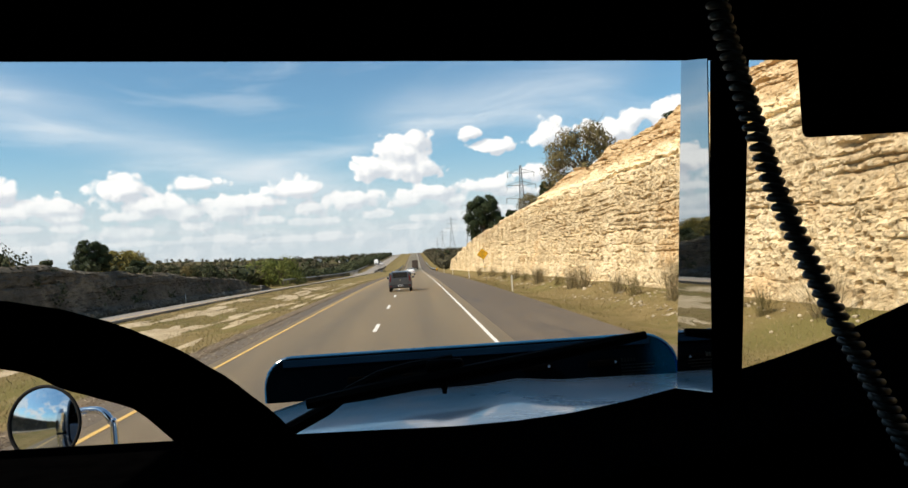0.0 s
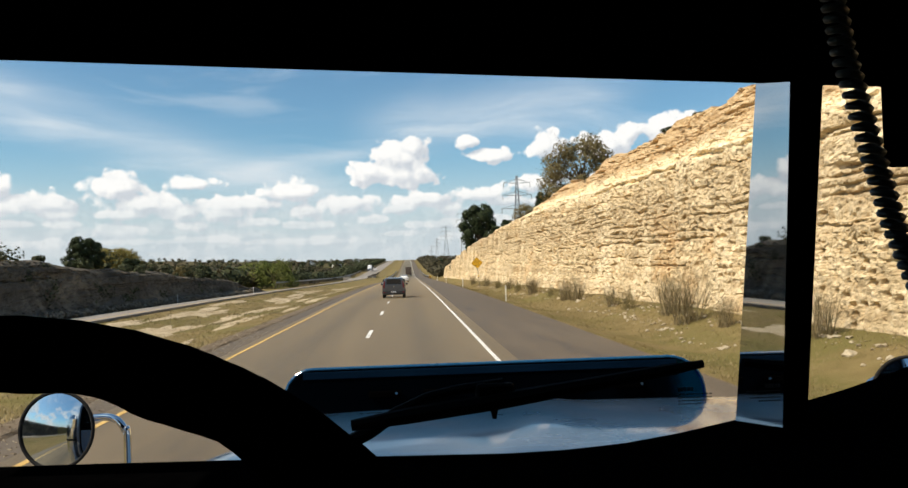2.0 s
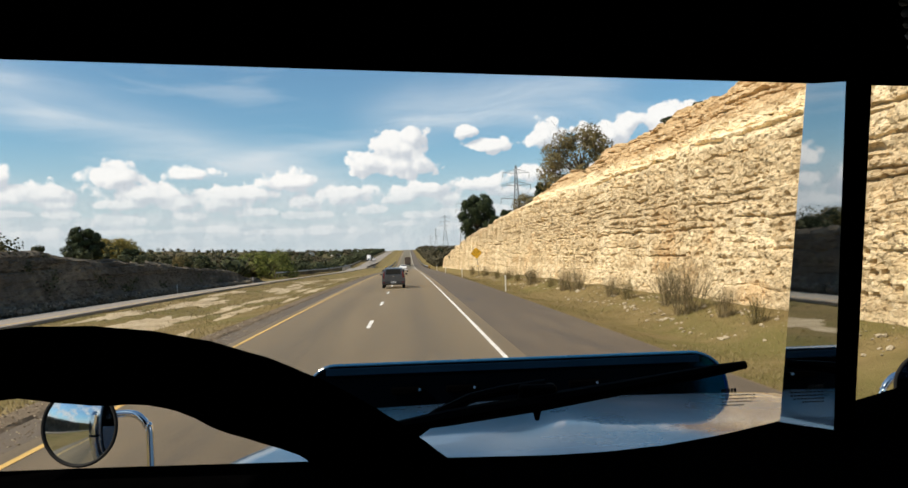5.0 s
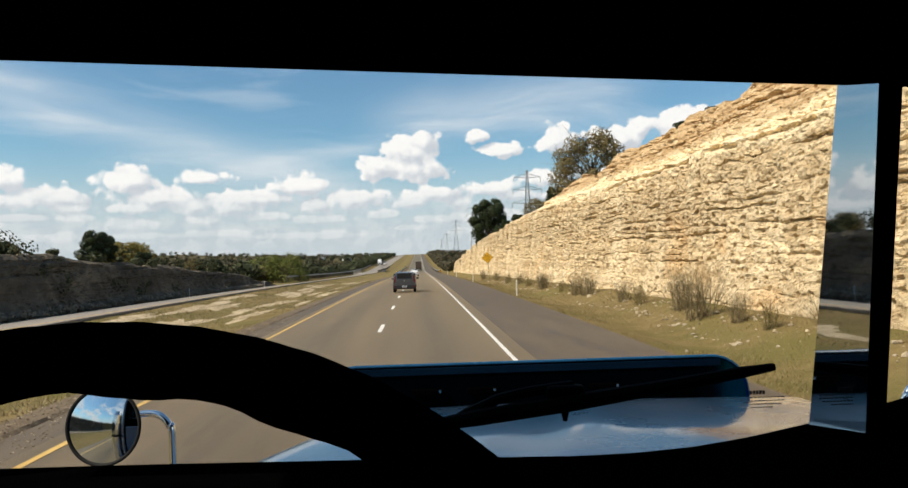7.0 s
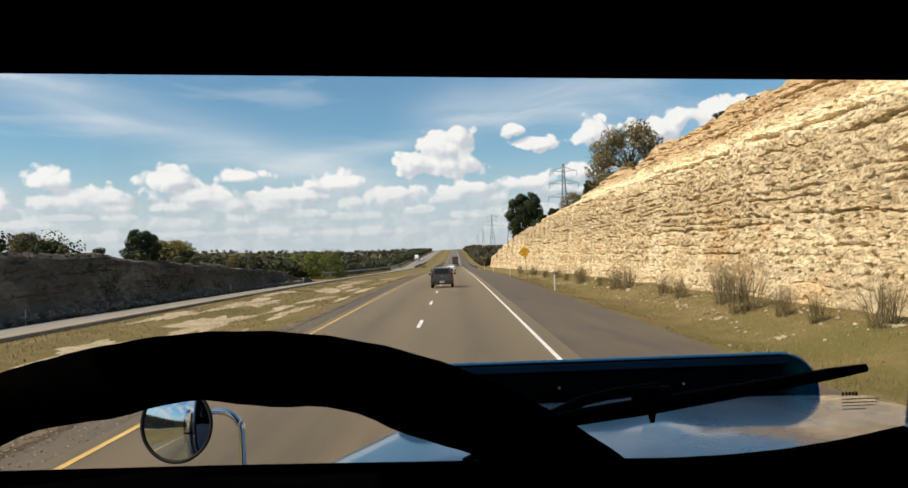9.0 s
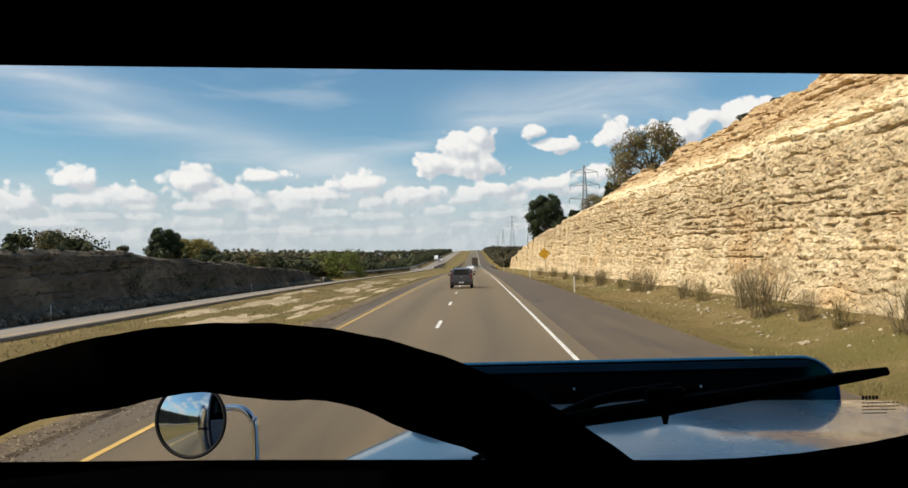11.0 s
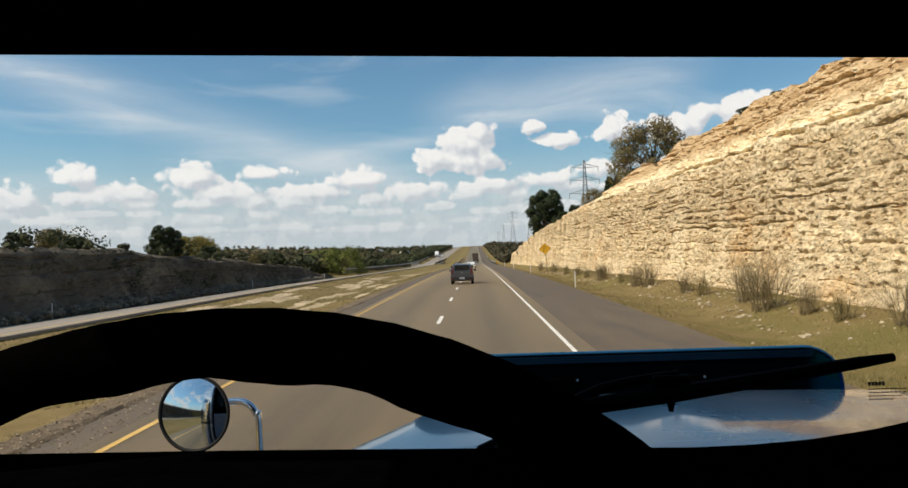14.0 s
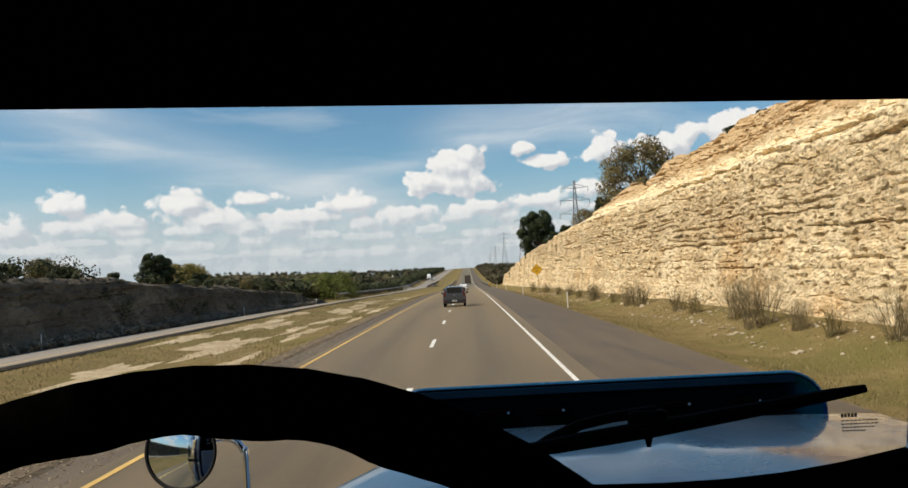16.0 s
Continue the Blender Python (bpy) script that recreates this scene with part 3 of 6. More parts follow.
def ground_z(x, y):
    x, y = np.asarray(x, float), np.asarray(y, float)
    z = prof(y) - 0.12
    # verge and ditch on the near side
    z = z - 0.32 * np.exp(-((x - 8.6) / 1.5) ** 2) + 0.45 * ramp(x, 9.5, 12.5)
    # shallow median
    z = z - 0.45 * np.exp(-((x + 11.8) / 3.2) ** 2) - 0.90 * ramp(-x, 15, 27)
    bumps = (lattice(1, x * 0.35, y * 0.22) - 0.5) * 0.16
    z = z + bumps * np.where((x > 6.4) | ((x < -6.8) & (x > -17)), 1.0, 0.0)
    # shelf above the near rock face
    on = ramp(y, CLIFF_END + 18, CLIFF_END - 8) * ramp(y, -400, -260)
    z = z + on * ((cliff_top(y) - 0.5) * ramp(x, 14.6, 18.2) + 0.04 * np.clip(x - 19, 0, 60) - 0.2 * ramp(x, 80, 260) * 20)
    # shelf above the far rock cut
    onl = ramp(y, 152, 118)
    z = z + onl * (left_top(y) * ramp(-x, 28.2, 29.8) + 0.01 * np.clip(-x - 32, 0, 60))
    # creek valley and rolling hills
    valley = np.exp(-((y - 345) / 75.0) ** 2)
    z = z - valley * (2.6 * ramp(-x, 30, 60) + 3.2 * ramp(x, 9, 30))
    wild = ramp(np.abs(x + 8), 45, 240)
    hills = (lattice(2, x * 0.0031, y * 0.0031) - 0.45) * 26 + (lattice(3, x * 0.011, y * 0.011) - 0.5) * 7
    z = z + wild * (hills + np.interp(y, (-400, 150, 420, 1000, 2600, 5000), (0, -5, -6, -5.0, 16, 40)))
    creek = np.exp(-((y - 352) / 13.0) ** 2) * ramp(-x, 8, 15) * 3.0
    return z - creek


def spread(parts):
    return np.unique(np.concatenate([np.arange(a, b, s) for a, b, s in parts] + [[parts[-1][1]]]))


gx = spread(((-2600, -600, 100), (-600, -200, 25), (-200, -60, 6), (-60, -34, 2), (-34, -28, 0.6), (-28, -18, 1.6), (-18, -6, 0.8), (-6, 6, 1.5), (6, 18, 0.5), (18, 60, 3),
             (60, 200, 10), (200, 600, 25), (600, 2600, 100)))
gy = spread(((-500, -60, 20), (-60, 0, 3), (0, 80, 0.9), (80, 200, 2.4), (200, 420, 5), (420, 1200, 20), (1200, 4800, 120)))
GX, GY = np.meshgrid(gx, gy)
GZ = ground_z(GX, GY)
verts = np.stack([GX, GY, GZ], -1).reshape(-1, 3).tolist()
wide = len(gx)
faces = [(i * wide + j, i * wide + j + 1, (i + 1) * wide + j + 1, (i + 1) * wide + j) for i in range(len(gy) - 1) for j in range(wide - 1)]
ground = tagged(part("ground", (verts, faces), M_GRASS, None, "", True), "tan and olive winter grass on rolling ground", "ground", kind="structure")
ground.data.materials.append(M_SCRUB)
cx = GX[:-1, :-1].ravel()
cy = GY[:-1, :-1].ravel()
ground.data.polygons.foreach_set("material_index", ((cx < -60) | (cx > 24) | (cy > 460) & ((cx < -24) | (cx > 12))).astype(int).tolist())


def strip(name, x0, x1, y0, y1, material, label, category, lift=0.0, step=4.0, parent=None, cols=2, lift1=None):
    """A ribbon of road along the highway with a thickness at its edges."""
    ys = np.arange(y0, y1 + 0.01, step)
    xs = np.linspace(x0, x1, cols)
    zz = prof(ys) + lift
    rows_ = []
    tip = np.linspace(0.0, 0.0 if lift1 is None else lift1 - lift, cols)
    for y, z in zip(ys, zz):
        rows_.append([(xs[0], y, z + tip[0] - 0.14), *[(x, y, z + d) for x, d in zip(xs, tip)], (xs[-1], y, z + tip[-1] - 0.14)])
    ob = part(name, sheet(rows_), material, parent)
    return tagged(ob, label, category, kind="structure") if parent is None else ob


road = strip("road", -5.35, 2.75, -300, 1180, M_ASPHALT, "grey-brown worn asphalt highway with two lanes", "road", 0.0, cols=9)
strip("road_shoulder", 2.754, 6.1, -300, 1180, M_SHOULDER, "dark cracked asphalt shoulder beside the highway", "road", -0.004, cols=5)
strip("road_shoulder", -6.05, -5.354, -300, 1180, M_SHOULDER, "narrow asphalt shoulder beside the grassy median", "road", -0.004, cols=3)
far_road = strip("road", -26.6, -17.3, -300, 1180, M_FAR_ROAD, "pale concrete carriageway for oncoming traffic", "road", -0.84, cols=6, lift1=-0.06)
tagged(strip("road_line", 2.19, 2.30, -120, 1000, M_WHITE_PAINT, "", "", 0.006), "solid white edge line painted on asphalt", "road marking", kind="structure")
tagged(strip("road_line", -5.06, -4.95, -120, 1000, M_YELLOW_PAINT, "", "", 0.006), "solid yellow edge line painted on asphalt", "road marking", kind="structure")
tagged(strip("road_line", -18.55, -18.43, -120, 1000, M_YELLOW_PAINT, "", "", -0.148), "faded yellow edge line on the far carriageway", "road marking", kind="structure")

# lane dashes: 3 m long every 12.2 m
dash_mesh = None
for k in range(-4, 40):
    y0 = 1.2 + k * 12.2
    zs = prof(np.array([y0, y0 + 3.0])) + 0.007
    v, f = [(-1.50, y0, zs[0]), (-1.36, y0, zs[0]), (-1.36, y0 + 3, zs[1]), (-1.50, y0 + 3, zs[1])], [(0, 1, 2, 3)]
    bot = [(a, b, c - 0.006) for a, b, c in v]
    part("dash", (v + bot, f + [(0, 4, 5, 1), (1, 5, 6, 2), (2, 6, 7, 3), (3, 7, 4, 0)]), M_WHITE_PAINT, road)


# ---- rock faces ----
def rock_face(name, label, ys, hs, profile_pts, facing, base_x, zbase, seed, rows_n, rough=1.0, rock=None, ledge=None):
    """A cut through bedded limestone: beds of uneven thickness, each stepped and broken into blocks. facing: -1 looks to -x, 1 to +x."""
    rng = np.random.RandomState(seed)
    v = np.linspace(0, 1, rows_n)
    Yg, Vg = np.meshgrid(ys, v, indexing="ij")
    Hg = np.repeat(hs[:, None], rows_n, 1)
    Lg = Hg * 0.6 if ledge is None else np.minimum(np.repeat(ledge[:, None], rows_n, 1), Hg * 0.9)
    Zl = np.where(Vg < 0.6, Vg / 0.6 * Lg, Lg + (Vg - 0.6) / 0.4 * (Hg - Lg))
    calm = 0.30 + 1.05 * ramp(Vg, 0.58, 0.66)
    px_, pv_ = zip(*profile_pts)
    X = np.interp(Vg, pv_, px_)
    tilt = Zl + (lattice(seed + 1, Yg * 0.03, Yg * 0) - 0.5) * 0.5 - Yg * 0.013 + (lattice(seed + 12, Yg * 0.5, Zl * 0.3) - 0.5) * 0.10
    edges = np.concatenate([[-4.0], np.cumsum(0.28 + rng.rand(70) ** 1.6 * 1.15) - 4.0])
    bed = np.clip(np.searchsorted(edges, tilt) - 1, 0, 69)
    low_e, up_e = edges[bed], edges[np.minimum(bed + 1, 70)]
    into = (tilt - low_e) / (up_e - low_e)
    # beds step in and out, each split by upright joints into blocks
    out_ = (cells(seed + 2, bed) - 0.5) * 0.34
    size = 0.7 + cells(seed + 3, bed) * 1.9
    shifted = Yg / size + cells(seed + 4, bed) * 17 + (lattice(seed + 9, Yg * 0.8, tilt * 0.8) - 0.5) * 0.5
    blk = np.floor(shifted)
    out_ += (cells(seed + 5, blk * 131 + bed * 7919) - 0.5) * 0.30
    fr = shifted - blk
    joint = np.exp(-(np.minimum(fr, 1 - fr) * size / 0.05) ** 2) * ramp(lattice(seed + 14, Yg * 0.3, bed * 2.3), 0.45, 0.65)
    seam = np.exp(-(np.minimum(into, 1 - into) * (up_e - low_e) / 0.05) ** 2)
    gap = ramp(lattice(seed + 7, Yg * 0.30, bed * 3.7), 0.50, 0.80)
    cut = 0.20 * seam * gap + 0.14 * joint
    # soft beds eaten back into long dark lines
    for level, high, deep in ((1.25, 0.05, 0.25), (2.45, 0.07, 0.40), (2.75, 0.04, 0.22), (3.5, 0.05, 0.26), (4.35, 0.08, 0.42), (4.62, 0.04, 0.25), (5.45, 0.05, 0.3), (6.1, 0.08, 0.4), (8.3, 0.10, 0.5), (9.2, 0.12, 0.6), (10.2, 0.10, 0.5)):
        wave = (lattice(seed + 80, Yg * 0.12, Yg * 0 + level * 5) - 0.5) * 0.24
        wave += (lattice(seed + 82, Yg * 1.3, Yg * 0 + level * 7) - 0.5) * 0.10 + (lattice(seed + 83, Yg * 4.1, Yg * 0 + level * 3) - 0.5) * 0.08
        tall = high * (0.5 + lattice(seed + 84, Yg * 0.9, Yg * 0 + level * 2))
        cut += deep * np.exp(-((tilt - level + wave) / tall) ** 4) * ramp(lattice(seed + 81, Yg * 0.45, Yg * 0 + level * 9), 0.40, 0.66) * (0.5 + 0.6 * lattice(seed + 85, Yg * 2.2, Yg * 0 + level))
    # hollows where blocks have dropped out
    iy, iz = np.floor(Yg / 0.46), np.floor(tilt / 0.30)
    hole = iy * 57 + iz * 9173
    hy, hz = Yg / 0.46 - iy - 0.3 - 0.4 * cells(seed + 70, hole), tilt / 0.30 - iz - 0.3 - 0.4 * cells(seed + 71, hole)
    weak = lattice(seed + 73, Yg * 0.10, tilt * 0.7)
    cut += 0.55 * np.exp(-((hy / 0.27) ** 2 + (hz / 0.25) ** 2) ** 2) * (cells(seed + 72, hole) < np.clip(weak * 1.5 - 0.62, 0.03, 0.55))
    # broken stone in chunks of three sizes
    crag, tame = np.minimum(calm, 1.0), 0.55 + 0.45 * ramp(lattice(seed + 15, Yg * 0.13, tilt * 0.45), 0.35, 0.7)
    f1, e1 = facets(seed + 20, Yg / 1.7, tilt / 1.05)
    f2, e2 = facets(seed + 30, Yg / 0.62 + f1 * 0.4, tilt / 0.42)
    f3, e3 = facets(seed + 40, Yg / 0.25, tilt / 0.19)
    fbm = f1 * (0.30 * crag - 0.04) + f2 * (0.05 + 0.26 * crag) * tame + f3 * (0.060 + 0.10 * crag)
    fbm -= 0.09 * np.exp(-e2 / 0.06) * tame * crag + 0.065 * np.exp(-e3 / 0.09) * tame
    fbm += (lattice(seed + 60, Yg * 1.2, Zl * 0.25) - 0.5) * 0.22 + (lattice(seed + 61, Yg * 5.3, Zl * 4.0) - 0.5) * 0.06
    big = (lattice(seed + 40, Yg * 0.07, Zl * 0.06) - 0.5) * 1.3 + (lattice(seed + 41, Yg * 0.22, Zl * 0.16) - 0.5) * 0.6
    keep = np.minimum(1, 4 * Vg + 0.25) * rough
    X = X - (out_ * (0.12 + 0.6 * crag) - cut + fbm + big * (0.35 + 0.45 * crag)) * keep
    Z = np.repeat(zbase[:, None], rows_n, 1) + Zl + (lattice(seed + 50, Yg * 1.3, Zl * 1.3) - 0.5) * 0.10
    pts = np.stack([base_x - facing * 0 + X * (1 if facing < 0 else -1), Yg, Z], -1)
    n = len(ys)
    tri = []
    for i in range(n - 1):
        o = i * rows_n
        for j in range(rows_n - 1):
            q = (o + j, o + rows_n + j, o + rows_n + j + 1, o + j + 1)
            tri.append(q if facing > 0 else q[::-1])
    return tagged(part(name, (pts.reshape(-1, 3).tolist(), tri), rock or M_LIMESTONE), label, "rock face", kind="structure")


def steps_along(spec):
    return spread(spec)


ys = steps_along(((-40, 4, 0.5), (4, 14, 0.12), (14, 44, 0.085), (44, 90, 0.17), (90, 150, 0.40), (150, CLIFF_END, 0.8)))
shape = ((0.0, 0.0), (0.30, 0.12), (0.60, 0.40), (0.80, 0.595), (1.55, 0.62), (2.0, 0.70), (3.2, 0.86), (4.6, 1.0), (6.2, 1.03))
ledge = np.interp(ys, (-40, 0, 24, 38, 80, 129, 236), (6.0, 6.4, 6.8, 7.1, 7.6, 8.0, 8.0))
hs = cliff_top(ys) + 0.1
bx = np.interp(ys, (-40, 20, 60, 120, 236), (12.6, 12.2, 12.0, 11.4, 10.8))
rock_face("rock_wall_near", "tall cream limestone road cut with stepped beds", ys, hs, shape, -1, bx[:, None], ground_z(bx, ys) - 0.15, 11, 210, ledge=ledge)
ys = steps_along(((-40, 20, 1.0), (20, 130, 0.22), (130, 150, 1.0)))
rock_face("rock_wall_far", "low grey-brown limestone cut with shade put into its colour", ys, left_top(ys) + 0.15, ((0, 0), (0.9, 0.28), (1.15, 0.6), (1.4, 0.92), (2.4, 1.04)), 1, -27.2, ground_z(np.full_like(ys, -27.4), ys) - 0.1, 23, 60, 0.55, M_SHADED_ROCK)

# ---- the truck whose cab the view is from ----
truck = thing("semi_truck", "blue long-nosed semi truck with a black cab interior", "truck")


def edge_z(points, x):
    return float(np.interp(x, [a for a, _ in points], [b for _, b in points]))


HEAD = ((-1.0, 2.656), (-0.5, 2.632), (0.0, 2.6095), (0.5, 2.588), (1.0, 2.568))
SILL = ((-1.0, 2.231), (-0.3, 2.2245), (0.0, 2.2193), (0.17, 2.2155), (0.25, 2.217), (0.31, 2.222), (0.35, 2.228), (0.39, 2.233), (0.43, 2.243), (0.52, 2.261), (0.62, 2.29), (0.70, 2.32), (1.0, 2.43))
X_L, X_R = -0.70, 0.98
Y_HEAD, Y_SILL = 0.700, 0.797

# header over the windscreen, roof, walls and floor
low = [(x, edge_z(HEAD, x)) for x in np.linspace(X_L, X_R, 24)]
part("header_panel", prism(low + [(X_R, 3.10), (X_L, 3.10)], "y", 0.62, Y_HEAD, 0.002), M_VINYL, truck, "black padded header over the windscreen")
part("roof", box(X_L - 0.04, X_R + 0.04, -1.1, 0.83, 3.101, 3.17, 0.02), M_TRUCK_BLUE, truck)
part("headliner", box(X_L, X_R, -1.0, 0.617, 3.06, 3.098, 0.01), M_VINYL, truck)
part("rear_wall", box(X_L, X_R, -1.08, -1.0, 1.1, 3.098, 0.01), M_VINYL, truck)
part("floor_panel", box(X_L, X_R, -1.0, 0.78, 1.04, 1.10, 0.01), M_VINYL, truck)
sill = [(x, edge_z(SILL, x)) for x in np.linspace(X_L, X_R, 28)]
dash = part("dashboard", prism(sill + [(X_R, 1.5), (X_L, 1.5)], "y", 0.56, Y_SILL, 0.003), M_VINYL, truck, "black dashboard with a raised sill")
for x in (0.44, 0.49):
    part("gauge", tube([(x, 0.556, 2.02), (x, 0.550, 2.02)], 0.014, 20), M_CHROME, dash)
part("knob", tube([(0.54, 0.56, 2.06), (0.54, 0.545, 2.06)], [0.007, 0.005], 14), M_CHROME, dash)
part("cowl", box(X_L, X_R, 0.84, 0.90, 1.3, 2.12, 0.01), M_TRUCK_BLUE, truck)


def side_wall(x0, x1, name):
    """A door side with a window hole."""
    y0, y1, z0, z1 = 0.12, 0.66, 1.95, 2.93
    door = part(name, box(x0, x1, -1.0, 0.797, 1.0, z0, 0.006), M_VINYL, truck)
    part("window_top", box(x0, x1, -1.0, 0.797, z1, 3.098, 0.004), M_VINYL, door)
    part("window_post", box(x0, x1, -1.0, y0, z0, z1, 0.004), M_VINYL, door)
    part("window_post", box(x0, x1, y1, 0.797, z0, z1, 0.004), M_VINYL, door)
    s0_, s1_ = (x0 - 0.03, x0 - 0.003) if x0 < 0 else (x1 + 0.003, x1 + 0.03)
    part("window_frame", box(s0_, s1_, -1.0, y0 - 0.01, z0, 3.09, 0.006), M_TRUCK_BLUE, door)
    part("window_frame", box(s0_, s1_, y0 - 0.006, y1 + 0.006, z1 + 0.01, 3.09, 0.006), M_TRUCK_BLUE, door)
    part("window_frame", box(s0_, s1_, y1 + 0.01, 0.79, z0, 3.09, 0.006), M_TRUCK_BLUE, door)
    skin = x0 - 0.03 if x0 < 0 else x1 + 0.03
    part("door_skin", box(min(skin, x0, x1), max(skin, x0, x1) if x0 > 0 else x0 - 0.003, -1.0, 0.79, 0.9, z0 - 0.01, 0.008) if x0 < 0
         else box(x1 + 0.003, skin, -1.0, 0.79, 0.9, z0 - 0.01, 0.008), M_TRUCK_BLUE, door)


side_wall(X_L - 0.04, X_L, "driver_door")
side_wall(X_R, X_R + 0.04, "passenger_door")

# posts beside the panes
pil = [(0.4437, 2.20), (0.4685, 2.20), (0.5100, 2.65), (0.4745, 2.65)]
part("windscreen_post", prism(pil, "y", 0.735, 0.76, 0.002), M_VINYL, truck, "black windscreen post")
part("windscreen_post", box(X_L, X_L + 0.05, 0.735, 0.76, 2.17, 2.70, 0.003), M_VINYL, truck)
bm = bmesh.new()
back = Vector((0.0012, 0.0, 0.0))
r = [bm.verts.new(Vector((0.4205, y, z))) for y, z in ((0.798, 2.195), (0.693, 2.195), (0.630, 2.70), (0.687, 2.70))]
r2 = [bm.verts.new(q.co + back) for q in r]
bm.faces.new(r)
bm.faces.new(r2[::-1])
for i in range(4):
    bm.faces.new((r[i], r2[i], r2[(i + 1) % 4], r[(i + 1) % 4]))
part("post_trim", bm, M_TRIM_GLOSS, truck, "polished trim strip that mirrors the roadside")


def pane(name, x0, x1, slant0=0.0, slant1=0.0):
    v = []
    for y in (0.803, 0.806):
        v += [(x0, y, edge_z(SILL, x0) - 0.02), (x1, y, edge_z(SILL, x1) - 0.02), (x1 + slant1, y, edge_z(HEAD, x1) + 0.09), (x0 + slant0, y, edge_z(HEAD, x0) + 0.09)]
    f = [(0, 1, 2, 3), (7, 6, 5, 4), (0, 4, 5, 1), (1, 5, 6, 2), (2, 6, 7, 3), (3, 7, 4, 0)]
    ob = part(name, (v, f), M_GLASS, truck)
    ob.visible_shadow = False
    return ob


screen = pane("windscreen", -0.68, 0.432, 0, 0.05)
pane("windscreen", 0.50, 0.97, 0.05, 0)
# maker's mark etched in the corner of the glass, as bars
mark = bmesh.new()
for k, (w, h) in enumerate(((0.018, 0.0042), (0.040, 0.0012), (0.040, 0.0012), (0.036, 0.0012), (0.026, 0.0012))):
    z = 2.2755 - k * 0.0036 - (0.002 if k else 0)
    for j in range(5 if k == 0 else 9):
        a = 0.362 + j * w / (5 if k == 0 else 9)
        box(a, a + w / (5 if k == 0 else 9) * 0.72, 0.8015, 0.8020, z - h / 2, z + h / 2, bm=mark)
part("glass_mark", mark, surface("etched_grey", (0.05, 0.045, 0.04), (0.09, 0.08, 0.07), 0.8, scale=20, bump=0.0), screen)

part("sun_visor", box(0.515, 0.90, 0.645, 0.662, 2.500, 2.60, 0.008, 3), M_VINYL, truck, "black fold-down sun visor")
part("visor_arm", tube([(0.53, 0.655, 2.595), (0.51, 0.66, 2.64)], 0.006, 8), M_VINYL, truck)

# steering wheel
CW, TILT, RW, LEAN = Vector((-0.3016, 0.2648, 1.9745)), 1.0824, 0.4421, 0.2106


def on_wheel(a, radius):
    return CW + radius * Vector((math.cos(a), math.sin(a) * math.cos(TILT), math.sin(a) * math.sin(TILT) + math.cos(a) * math.sin(LEAN)))


wheel = new("steering_wheel")
wheel.parent = truck
tagged(wheel, "large black steering wheel with a stitched cover")
normal = (on_wheel(math.pi / 2, 1) - CW).cross(on_wheel(0, 1) - CW).normalized()
bm = bmesh.new()
rings = []
NW, MW = 220, 18
for i in range(NW):
    a = i * math.tau / NW
    c = on_wheel(a, RW)
    u = (c - CW).normalized()
    ring = []
    for j in range(MW):
        b = j * math.tau / MW
        inner = max(0.0, -math.cos(b))
        r_ = 0.0228 * (1 + 0.10 * inner * math.sin(a * 26) + 0.015 * math.sin(a * 71 + j))
        ring.append(bm.verts.new(c + (u * math.cos(b) + normal * math.sin(b)) * r_))
    rings.append(ring)
for i in range(NW):
    for j in range(MW):
        bm.faces.new((rings[i][j], rings[i][(j + 1) % MW], rings[(i + 1) % NW][(j + 1) % MW], rings[(i + 1) % NW][j]))
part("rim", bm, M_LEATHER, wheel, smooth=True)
stitch = bmesh.new()
for i in range(150):
    a = i * math.tau / 150
    c = on_wheel(a, RW)
    u = (c - CW).normalized()
    q = c + (u * 0.75 + normal * 0.66).normalized() * 0.0231
    d = on_wheel(a + 0.02, RW) - c
    tube([q, q + d * 0.45], 0.0009, 4, stitch)
part("stitching", stitch, M_RUBBER, wheel)
hub = CW - normal * 0.07
if hub.z > CW.z:
    hub = CW + normal * 0.07
part("hub", tube([hub, hub * 0.7 + CW * 0.3], [0.085, 0.075], 24), M_VINYL, wheel)
for a in (math.radians(200), math.radians(340), math.radians(270)):
    part("spoke", tube([hub, (hub + on_wheel(a, RW)) / 2, on_wheel(a, RW)], [0.03, 0.022, 0.018], 10), M_VINYL, wheel)
part("steering_column", tube([hub, hub + Vector((0, 0.35, -0.42))], 0.045, 16), M_VINYL, truck)

# hood
bm_rows = []
for y, xl, xr, top in ((0.902, -0.40, 0.63, 2.160), (1.00, -0.365, 0.65, 2.160), (1.10, -0.328, 0.67, 2.1585), (1.22, -0.280, 0.69, 2.1555), (1.34, -0.238, 0.705, 2.151), (1.45, -0.20, 0.71, 2.145), (1.54, -0.18, 0.70, 2.130), (1.62, -0.16, 0.68, 2.08), (1.66, -0.14, 0.66, 1.98)):
    xr += 0.14
    row, wmid, half = [], (xl + xr) / 2, (xr - xl) / 2
    for u in np.linspace(-1, 1, 33):
        au = abs(u)
        drop = 0.010 * u * u + (0.085 * max(0, (au - 0.80) / 0.20) ** 1.8)
        crease = 0.008 * math.exp(-((u) / 0.10) ** 2)
        row.append((wmid + half * u, y, top - drop + crease))
    side_l, side_r = (xl - 0.012, y, 1.35), (xr + 0.012, y, 1.35)
    bm_rows.append([side_l, *row, side_r])
